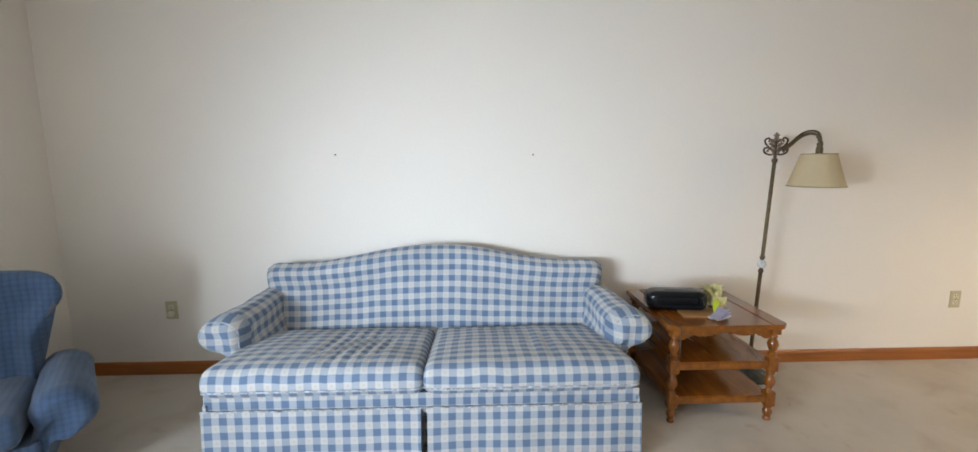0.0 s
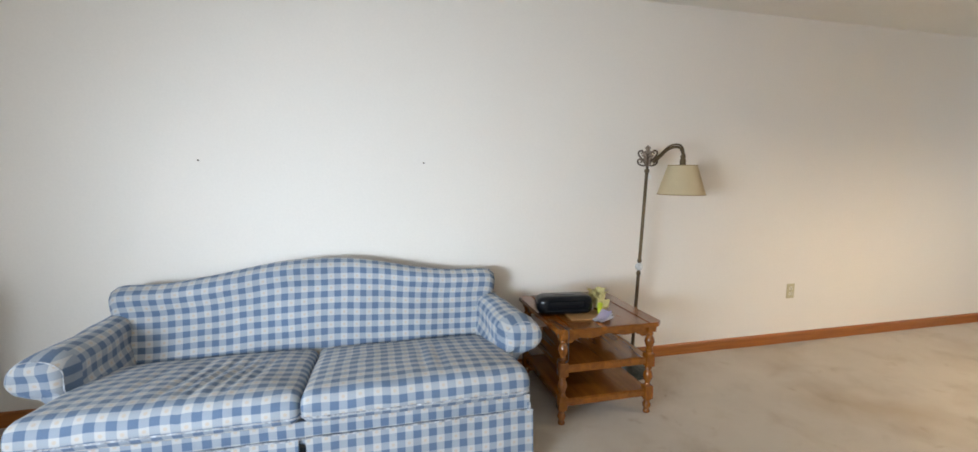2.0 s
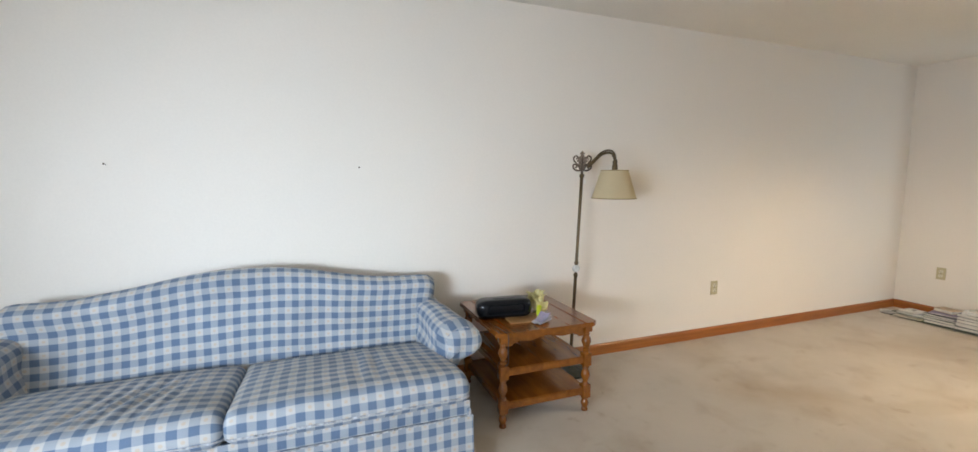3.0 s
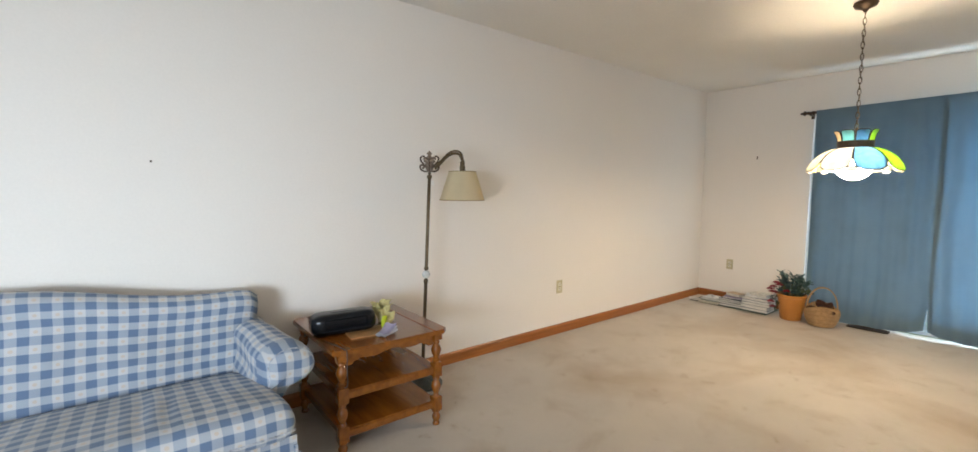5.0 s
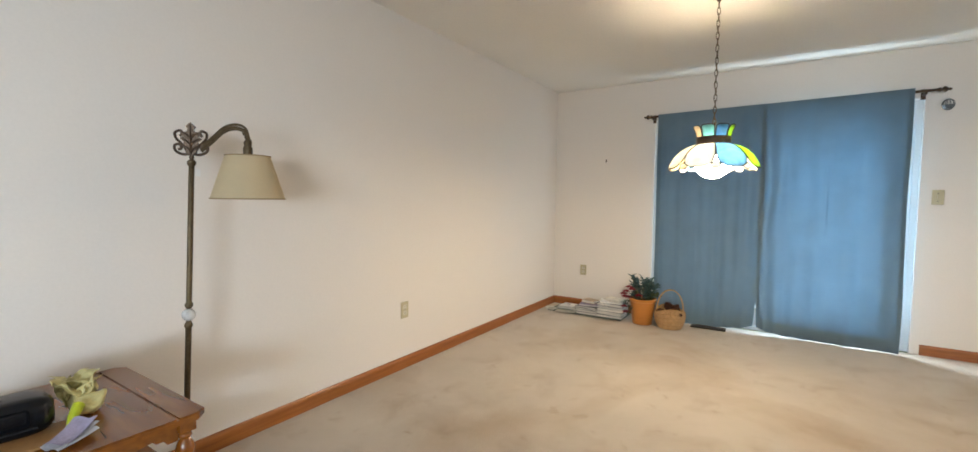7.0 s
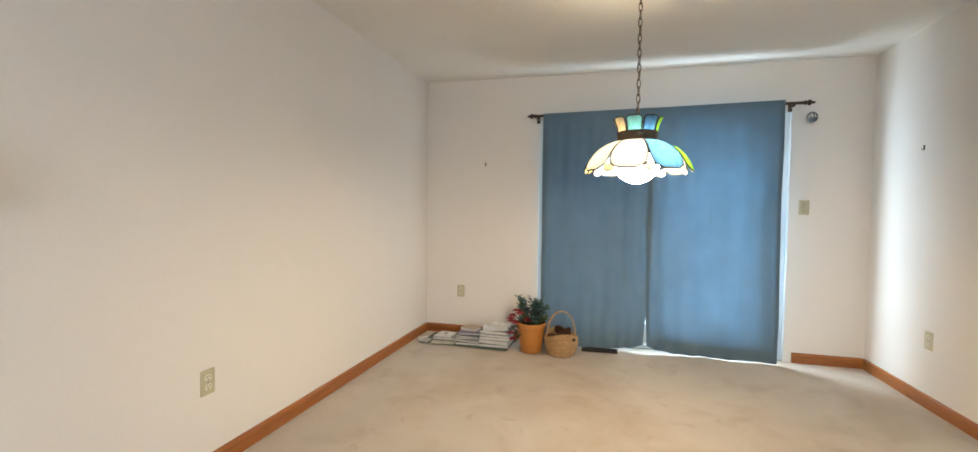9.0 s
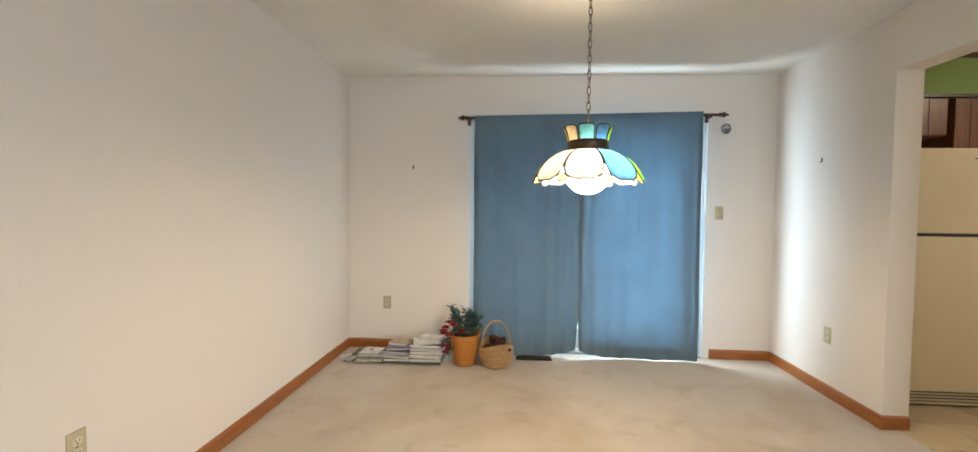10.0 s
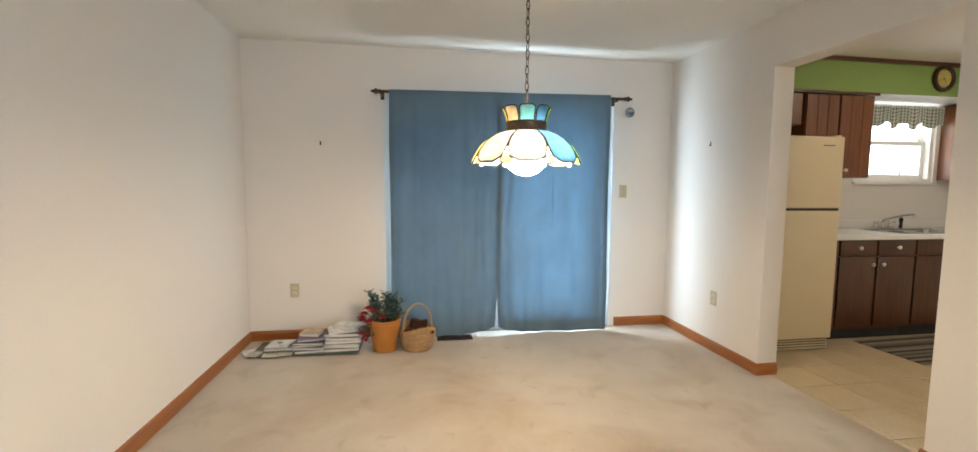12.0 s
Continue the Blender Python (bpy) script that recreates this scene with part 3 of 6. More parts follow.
# ---- things on the table ----
def speaker(m):
    ob = thing("portable_speaker", m, "long black rounded portable speaker lying on the end table", "speaker")
    bm = bmesh.new()
    rings = []
    for j in range(41):
        s = j / 40
        x = (s - 0.5) * 0.318
        e = min(1.0, min(s, 1 - s) * 0.318 / 0.06)
        k = math.sqrt(max(0.02, 1 - (1 - e) ** 2))
        ring = rounded_ring(0.135, 0.108, 0.036, 7)
        rings.append([Vector((x, a * (0.45 + 0.55 * k), b * (0.5 + 0.5 * k) + 0.054)) for a, b in ring])
    loft(bm, rings, (0, 0), (1, 2))
    part("case", bm, BLACK_VINYL, ob, smooth="all")
    bm = bmesh.new()
    box(bm, -0.06, 0.06, -0.014, 0.014, 0.102, 0.110, 0.003)
    part("control_strip", bm, DARK_GLOSS, ob, "glossy black strip", True)
    bm = bmesh.new()
    box(bm, -0.105, 0.105, -0.0695, -0.064, 0.040, 0.086, 0.010, 3)
    part("grille", bm, BLACK_VINYL, ob, smooth=True)
    bm = bmesh.new()
    tube(bm, [(-0.12 + 0.24 * i / 20, -0.068, 0.030) for i in range(21)], 0.003, 6)
    part("seam", bm, DARK_GLOSS, ob, smooth=True)
    return ob


BLACK_VINYL = material("black_vinyl", (0.005, 0.006, 0.008), 0.25, vary=0.2, scale=(9, 60), bump=0.3)
BLACK_VINYL.node_tree.nodes["Principled BSDF"].inputs["Specular IOR Level"].default_value = 0.3
DARK_GLOSS = material("dark_gloss", (0.015, 0.016, 0.018), 0.12)
speaker(pose(3.512, 3.69, 0.531, 0, 0, -6))

LEATHER = material("tan_leather", (0.33, 0.17, 0.06), 0.5, vary=0.15, scale=(12, 90))
tagged(part("leather_folder", boxed(-0.10, 0.10, -0.075, 0.075, 0, 0.007, 0.003), LEATHER, smooth=True), "flat tan leather folder on the table", "folder").matrix_world = pose(3.60, 3.60, 0.5315, 0, 0, -6)

PAPER = material("printed_paper", (0.62, 0.62, 0.66), 0.6, vary=0.25, scale=(40, 140), bump=0.05)


def folded_paper(m):
    ob = thing("folded_papers", m, "small folded grey and white printed papers on the table", "papers")
    for i in range(3):
        bm = bmesh.new()
        nx, ny = 10, 6
        g = []
        for layer in (0.0, 0.0012):
            g.append([[bm.verts.new((0.105 * (a / nx - 0.5) + 0.004 * i, 0.06 * (b / ny - 0.5), 0.004 + 0.006 * i + layer + 0.020 * (a / nx) ** 2 * (0.5 + 0.3 * i) + 0.004 * math.sin(b * 1.2 + i))) for b in range(ny + 1)] for a in range(nx + 1)])
        for layer in g:
            for a in range(nx):
                for b in range(ny):
                    bm.faces.new((layer[a][b], layer[a + 1][b], layer[a + 1][b + 1], layer[a][b + 1]))
        o = part("sheet", bm, PAPER if i < 2 else LILAC, ob, smooth=True)
        o.rotation_euler.z = 0.18 * i
    return ob


LILAC = material("lilac_paper", (0.40, 0.36, 0.50), 0.6, vary=0.2, scale=(30, 150), bump=0.05)
folded_paper(pose(3.668, 3.515, 0.5312, 0, 0, 22))

GLOVE = material("yellow_rubber", (0.60, 0.53, 0.24), 0.5, vary=0.2, scale=(14, 90), bump=0.3)
LIME = material("lime_trim", (0.52, 0.60, 0.03), 0.4, vary=0.1)


def glove(m):
    """Crumpled thin glove: a bunched palm, ruffled folds standing up, a bright cuff."""
    ob = thing("work_glove", m, "crumpled pale yellow rubber glove with a lime cuff", "glove")
    rnd = random.Random(4)
    bm = bmesh.new()
    rings = []
    for j in range(17):
        s = j / 16
        w = 0.034 * (0.5 + 0.8 * math.sin(math.pi * min(1, 0.12 + s * 0.85)))
        h = 0.019 * (0.35 + math.sin(math.pi * min(1, 0.08 + s * 0.85)))
        rings.append([Vector((0.02 * math.sin(s * 4), (s - 0.5) * 0.11, 0.030)) + Vector((a * w / 0.05, 0, b * h / 0.03)) for a, b in rounded_ring(0.1, 0.06, 0.028, 5)])
    loft(bm, rings)
    crumple(bm, 0.020, 24.0, 2.0)
    part("palm", bm, GLOVE, ob, smooth="all")
    for i in range(9):
        bm = bmesh.new()
        th = 2 * math.pi * i / 9 + rnd.uniform(-0.3, 0.3)
        out, tall, wide = rnd.uniform(0.030, 0.062), rnd.uniform(0.075, 0.125), rnd.uniform(0.030, 0.045)
        rings = []
        for j in range(9):
            u = j / 8
            c = Vector((math.cos(th) * out * u ** 1.3, 0.02 + math.sin(th) * out * u ** 1.3, 0.03 + (tall - 0.03) * math.sin(u * 1.5)))
            side = Vector((-math.sin(th), math.cos(th), 0))
            away = Vector((math.cos(th), math.sin(th), 0.2))
            w = wide * (0.35 + 0.75 * math.sin(math.pi * (0.15 + 0.75 * u)))
            front = [c + side * w * (k / 4 - 1) + away * 0.010 * math.sin(k * 1.7 + i + 4 * u) for k in range(9)]
            rings.append(front + [p - away * 0.003 for p in front[::-1]])
        loft(bm, rings)
        crumple(bm, 0.012, 42.0, 3.0 * i)
        part("fold", bm, GLOVE, ob, smooth="all")
    bm = bmesh.new()
    tube(bm, smooth_curve([(0.0, -0.055, 0.045), (-0.012, -0.085, 0.030), (-0.018, -0.11, 0.016), (-0.02, -0.125, 0.010)], 5), [0.016, 0.016, 0.015, 0.015, 0.014, 0.014, 0.013, 0.013, 0.012, 0.012, 0.011, 0.011, 0.010, 0.010, 0.009, 0.008], 8)
    part("cuff", bm, LIME, ob, "bright lime cuff", "all")
    return ob


glove(pose(3.735, 3.70, 0.5315, 0, 0, -14))

bm = bmesh.new()
tube(bm, smooth_curve([(3.385, 3.60, 0.534), (3.40, 3.50, 0.534), (3.416, 3.425, 0.534), (3.418, 3.403, 0.522), (3.418, 3.404, 0.45), (3.42, 3.415, 0.36), (3.412, 3.52, 0.334)], 6), 0.0022, 6)
tagged(part("power_cord", bm, DARK, smooth=True), "thin black power cord hanging over the table edge", "cord")


# ---- bridge floor lamp ----
def floor_lamp(m):
    ob = thing("floor_lamp", m, "antique brass bridge floor lamp with a cream shade", "floor lamp")
    bm = bmesh.new()
    lathe(bm, [(0.128, 0.0), (0.132, 0.006), (0.130, 0.014), (0.112, 0.020), (0.100, 0.030), (0.092, 0.033), (0.060, 0.040), (0.030, 0.052), (0.020, 0.070), (0.014, 0.085)], 36)
    for v in bm.verts:
        r = math.hypot(v.co.x, v.co.y)
        if 0.05 < r < 0.125:
            v.co.z += 0.0025 * math.sin(12 * math.atan2(v.co.y, v.co.x))
    part("base", bm, PATINA, ob, "dark green-brown cast base", True)
    lean = 0.041
    bm = bmesh.new()
    lathe(bm, [(0.011, 0.08), (0.011, 0.66), (0.015, 0.668), (0.015, 0.676), (0.009, 0.69)], 14)
    lathe(bm, [(0.009, 0.742), (0.015, 0.752), (0.015, 0.760), (0.0105, 0.768), (0.0105, 1.325), (0.016, 1.332), (0.016, 1.345), (0.008, 1.352)], 14)
    for v in bm.verts:
        v.co.x += lean * v.co.z
    part("pole", bm, BRASS, ob, smooth=True)
    bm = bmesh.new()
    bmesh.ops.create_uvsphere(bm, u_segments=18, v_segments=12, radius=0.025, matrix=Matrix.Translation((lean * 0.716, 0, 0.716)))
    part("knob", bm, ONYX, ob, "pale onyx ball on the pole", True)
    # scrolled bracket and arm lie in the plane of the arm
    bm = bmesh.new()
    lathe(bm, [(0.004, 1.345), (0.010, 1.36), (0.006, 1.375), (0.012, 1.385), (0.005, 1.40)], 10)
    leaf = [(0.006, 1.368), (0.020, 1.382), (0.016, 1.396), (0.030, 1.408), (0.024, 1.422), (0.038, 1.436), (0.026, 1.446), (0.034, 1.462), (0.014, 1.464), (0.010, 1.474), (0.018, 1.484), (0.0, 1.502)]
    fr, bk = [], []
    poly = [(x, z) for x, z in leaf] + [(-x, z) for x, z in leaf[::-1][1:]]
    for y, store in ((-0.007, fr), (0.007, bk)):
        store.extend(bm.verts.new((x, y, z)) for x, z in poly)
    bm.faces.new(fr)
    bm.faces.new(bk[::-1])
    for i in range(len(poly)):
        k = (i + 1) % len(poly)
        bm.faces.new((fr[i], fr[k], bk[k], bk[i]))
    for s in (-1, 1):
        tube(bm, smooth_curve([(s * 0.004, 0, 1.375), (s * 0.03, 0, 1.372), (s * 0.055, 0, 1.385), (s * 0.058, 0, 1.408), (s * 0.040, 0, 1.412), (s * 0.036, 0, 1.396), (s * 0.046, 0, 1.392)], 6), 0.0056, 6)
        tube(bm, smooth_curve([(s * 0.014, 0, 1.385), (s * 0.034, 0, 1.415), (s * 0.052, 0, 1.435), (s * 0.056, 0, 1.458), (s * 0.038, 0, 1.468), (s * 0.032, 0, 1.455), (s * 0.040, 0, 1.446)], 6), 0.0056, 6)
    for y in (-0.008, 0.008):
        tube(bm, [(0, y, 1.372), (0, y, 1.43), (0, y, 1.492)], [0.005, 0.004, 0.002], 6)
        for s in (-1, 1):
            for z0 in (1.385, 1.410, 1.436):
                tube(bm, smooth_curve([(0, y, z0), (s * 0.014, y * 1.2, z0 + 0.016), (s * 0.030, y, z0 + 0.024)], 4), [0.0032, 0.0034, 0.0036, 0.0036, 0.0034, 0.0032, 0.003, 0.0026, 0.002], 5)
    br = part("bracket", bm, BRONZE, ob, "scrolled cast bracket with a leaf", True)
    br.matrix_local = pose(lean * 1.35, 0, 0, 0, 0, -40)
    bm = bmesh.new()
    for dy, dz in ((-0.007, 0), (0.007, 0), (0, 0.013), (0, -0.006)):
        tube(bm, smooth_curve([(0.036, dy, 1.392 + dz), (0.075, dy, 1.43 + dz), (0.12, dy, 1.475 + dz), (0.165, dy, 1.49 + dz), (0.20, dy, 1.475 + dz), (0.214, dy, 1.435 + dz * 0.3)], 6), 0.0056, 6)
    for i in range(3):
        bmesh.ops.create_uvsphere(bm, u_segments=8, v_segments=6, radius=0.011, matrix=Matrix.Translation((0.198 + 0.007 * i, 0, 1.468 - 0.016 * i)))
    arm = part("arm", bm, BRASS, ob, smooth=True)
    arm.matrix_local = pose(lean * 1.35, 0, 0, 0, 0, -40)
    cx, cy = 0.209, -0.142
    bm = bmesh.new()
    lathe(bm, [(0.010, 1.44), (0.016, 1.43), (0.014, 1.415), (0.018, 1.405), (0.018, 1.375), (0.012, 1.368), (0.012, 1.33)], 14, (cx, cy))
    part("socket", bm, BRASS, ob, smooth=True)
    bm = bmesh.new()
    n = 40
    outer = [(0.085, 1.374), (0.113, 1.284), (0.141, 1.194)]
    inner = [(0.138, 1.195), (0.110, 1.284), (0.082, 1.373)]
    prof = outer + inner
    rings = [[bm.verts.new((cx + r * math.cos(2 * math.pi * i / n), cy + r * math.sin(2 * math.pi * i / n), z)) for i in range(n)] for r, z in prof]
    for a, b in zip(rings, rings[1:] + rings[:1]):
        for i in range(n):
            bm.faces.new((a[i], a[(i + 1) % n], b[(i + 1) % n], b[i]))
    sh = part("shade", bm, SHADE, ob, "cream fabric drum shade", True)
    for r, z in ((0.1415, 1.195), (0.0855, 1.373)):
        bm = bmesh.new()
        tube(bm, [(cx + r * math.cos(2 * math.pi * i / n), cy + r * math.sin(2 * math.pi * i / n), z) for i in range(n)], 0.0028, 6, True)
        part("trim", bm, SHADE_TRIM, sh, "tan edge trim", True)
    bm = bmesh.new()
    for k in range(3):
        a = 2 * math.pi * k / 3
        tube(bm, [(cx, cy, 1.378), (cx + 0.082 * math.cos(a), cy + 0.082 * math.sin(a), 1.372)], 0.002, 6)
    part("spider", bm, BRASS, ob)
    bm = bmesh.new()
    lathe(bm, [(0.012, 1.33), (0.022, 1.31), (0.030, 1.275), (0.024, 1.25), (0.006, 1.238)], 14, (cx, cy))
    part("bulb", bm, WHITE, ob, smooth=True)
    bm = bmesh.new()
    box(bm, 0.066, 0.086, -0.004, -0.002, 1.285, 1.315)
    tube(bm, [(0.062, -0.003, 1.335), (0.076, -0.003, 1.314)], 0.001, 4)
    part("price_tag", bm, WHITE, ob, "small white paper tag on a string")
    return ob


PATINA = material("green_patina", (0.055, 0.062, 0.055), 0.4, 0.5, vary=0.4, scale=(18, 120))
ONYX = material("pale_onyx", (0.62, 0.62, 0.60), 0.25, vary=0.2, scale=(40, 150), bump=0.02)
SHADE = thin_cloth("cream_shade", (0.71, 0.59, 0.38), 0.35, weave=500.0)
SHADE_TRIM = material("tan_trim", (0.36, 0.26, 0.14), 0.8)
floor_lamp(pose(4.122, 3.94, 0.0))


# ---- hanging lamp ----
def art_glass(name, colour, clear):
    m = bpy.data.materials.new(name)
    m.use_nodes = True
    n, l = m.node_tree.nodes, m.node_tree.links
    b = n["Principled BSDF"]
    b.inputs["Roughness"].default_value = 0.12
    co, ns, rp = n.new("ShaderNodeTexCoord"), n.new("ShaderNodeTexNoise"), n.new("ShaderNodeValToRGB")
    ns.inputs["Scale"].default_value, ns.inputs["Detail"].default_value, ns.inputs["Distortion"].default_value = 9.0, 5.0, 1.5
    l.new(co.outputs["Object"], ns.inputs["Vector"])
    l.new(ns.outputs["Fac"], rp.inputs["Fac"])
    c = np.array(colour)
    rp.color_ramp.elements[0].position, rp.color_ramp.elements[1].position = 0.35, 0.68
    rp.color_ramp.elements[0].color = (*np.clip(c * 0.75, 0, 1), 1)
    rp.color_ramp.elements[1].color = (*np.clip(c * 1.1 + 0.05, 0, 1), 1)
    tr, mx = n.new("ShaderNodeBsdfTranslucent"), n.new("ShaderNodeMixShader")
    l.new(rp.outputs["Color"], b.inputs["Base Color"])
    l.new(rp.outputs["Color"], tr.inputs["Color"])
    mx.inputs[0].default_value = clear
    l.new(b.outputs[0], mx.inputs[1])
    l.new(tr.outputs[0], mx.inputs[2])
    l.new(mx.outputs[0], n["Material Output"].inputs["Surface"])
    return m


AG = {"white": art_glass("opal_glass", (0.86, 0.90, 0.92), 0.66), "blue": art_glass("blue_glass", (0.27, 0.50, 0.72), 0.66), "green": art_glass("green_glass", (0.42, 0.70, 0.08), 0.66),
      "amber": art_glass("amber_glass", (0.88, 0.77, 0.60), 0.66), "yellow": art_glass("yellow_glass", (0.86, 0.80, 0.34), 0.66), "teal": art_glass("teal_glass", (0.33, 0.68, 0.72), 0.66),
      "navy": art_glass("navy_glass", (0.12, 0.26, 0.42), 0.66), "cream": art_glass("cream_glass", (0.88, 0.86, 0.78), 0.66)}
LEAD = material("dark_came", (0.05, 0.045, 0.04), 0.45, 0.6)
GLOBE = glowing("lit_globe", (1.0, 0.80, 0.56), 226.0)


def glass_petal(a0, a1, prof, tip, thick=0.003):
    """A curved pane between two angles, along a profile of (radius, z), with a rounded free end."""
    bm = bmesh.new()
    nu, nv = 8, len(prof) - 1
    grid = {}
    for layer in (0, 1):
        for j, (r, z) in enumerate(prof):
            f = j / nv
            squeeze = 1.0 if f < 0.55 else math.sqrt(max(0.0, 1 - ((f - 0.55) / 0.47) ** 2.2)) * (1 - tip) + tip
            for i in range(nu + 1):
                a = (a0 + a1) / 2 + (i / nu - 0.5) * (a1 - a0) * squeeze
                rr = r - thick * layer
                bulge = 1 + 0.02 * math.cos(math.pi * (i / nu - 0.5))
                grid[layer, i, j] = bm.verts.new((rr * bulge * math.cos(a), rr * bulge * math.sin(a), z - 0.001 * layer))
    for layer in (0, 1):
        for j in range(nv):
            for i in range(nu):
                bm.faces.new((grid[layer, i, j], grid[layer, i + 1, j], grid[layer, i + 1, j + 1], grid[layer, i, j + 1]))
    rim = [(i, 0) for i in range(nu)] + [(nu, j) for j in range(nv)] + [(i, nv) for i in range(nu, 0, -1)] + [(0, j) for j in range(nv, 0, -1)]
    for p, q in zip(rim, rim[1:] + rim[:1]):
        bm.faces.new((grid[0, p[0], p[1]], grid[0, q[0], q[1]], grid[1, q[0], q[1]], grid[1, p[0], p[1]]))
    edge = [grid[0, p[0], p[1]].co.copy() for p in rim]
    return bm, edge


def pendant(m):
    ob = thing("hanging_lamp", m, "lit stained-glass petal hanging lamp with a white globe", "pendant lamp")
    bm = bmesh.new()
    lathe(bm, [(0.006, -0.062), (0.012, -0.055), (0.016, -0.045), (0.055, -0.028), (0.060, -0.020), (0.064, -0.012), (0.060, 0.0)], 28)
    part("canopy", bm, BRONZE, ob, smooth=True)
    # chain of oval links, drawn as one strand
    top, low = -0.06, -0.777
    bm = bmesh.new()
    n = 20
    step = (top - low) / n
    for k in range(n):
        zc = top - step * (k + 0.5)
        sway = 0.004 * math.sin(k * 0.9)
        turn = math.pi / 2 * (k % 2) + 0.3
        pts = []
        for i in range(14):
            a = 2 * math.pi * i / 14
            x, z = 0.0085 * math.cos(a), (step * 0.5 + 0.005) * math.sin(a)
            pts.append((x * math.cos(turn) + sway, x * math.sin(turn), zc + z))
        tube(bm, pts, 0.0023, 5, True)
    part("chain", bm, BRASS, ob, smooth=True)
    bm = bmesh.new()
    tube(bm, [(0.006 * math.sin(z * 60), 0.006 * math.cos(z * 60), z) for z in np.linspace(top, low - 0.03, 60)], 0.0011, 5)
    part("cord", bm, BRASS, ob)
    lead_pts = []
    big = [(0.093, -0.880), (0.120, -0.886), (0.150, -0.899), (0.182, -0.920), (0.208, -0.946), (0.228, -0.976), (0.242, -1.005), (0.248, -1.025)]
    crown = [(0.090, -0.838), (0.094, -0.815), (0.101, -0.795), (0.108, -0.780), (0.112, -0.772)]
    low_bits = [(0.222, -1.000), (0.227, -1.012), (0.231, -1.024), (0.232, -1.034)]
    names = {168: ("white", "teal"), 213: ("blue", "navy"), 258: ("green", "green"), 303: ("amber", "amber"), 348: ("white", "teal"), 33: ("blue", "navy"), 78: ("yellow", "yellow"), 123: ("cream", "amber")}
    for deg, (c1, c2) in names.items():
        a = radians(deg)
        h = radians(22.0)
        bm, edge = glass_petal(a - h, a + h, big, 0.14)
        o = part("petal", bm, AG[c1], ob, c1 + " glass petal", "all")
        bm = bmesh.new()
        tube(bm, edge, 0.0036, 6, True)
        part("came", bm, LEAD, o)
        bm, edge = glass_petal(a - h * 0.92, a + h * 0.92, crown, 0.45)
        o = part("crown_petal", bm, AG[c2], ob, c2 + " glass petal", "all")
        bm = bmesh.new()
        tube(bm, edge, 0.0028, 6, True)
        part("came", bm, LEAD, o)
        b = a + radians(22.5)
        bm, edge = glass_petal(b - radians(7), b + radians(7), low_bits, 0.2)
        o = part("drop_pane", bm, AG["amber" if deg in (78, 123, 258) else "white"], ob, smooth="all")
        bm = bmesh.new()
        tube(bm, edge, 0.002, 5, True)
        part("came", bm, LEAD, o)
    bm = bmesh.new()
    lathe(bm, [(0.088, -0.884), (0.094, -0.884), (0.096, -0.878), (0.094, -0.872), (0.094, -0.846), (0.096, -0.842), (0.094, -0.836), (0.088, -0.836)], 40)
    for f in [f for f in bm.faces if len(f.verts) > 4]:
        bm.faces.remove(f)
    part("band", bm, BRONZE, ob, "dark bronze band", True)
    bm = bmesh.new()
    lathe(bm, [(0.018, -0.905), (0.03, -0.90), (0.03, -0.86), (0.012, -0.845), (0.008, -0.79), (0.004, -0.75)], 16)
    for k in range(3):
        a = 2 * math.pi * k / 3
        tube(bm, [(0, 0, -0.86), (0.092 * math.cos(a), 0.092 * math.sin(a), -0.86)], 0.003, 6)
    part("fitter", bm, BRONZE, ob, smooth=True)
    bm = bmesh.new()
    bmesh.ops.create_uvsphere(bm, u_segments=32, v_segments=20, radius=0.105, matrix=Matrix.Translation((0, 0, -0.975)))
    part("globe", bm, GLOBE, ob, "glowing white glass globe", "all")
    for o in ob.children:
        if o.name.split(".")[0] not in ("canopy", "chain", "cord"):
            o.location.z = -0.013
    return ob


pendant(pose(6.285, 2.262, CEIL))


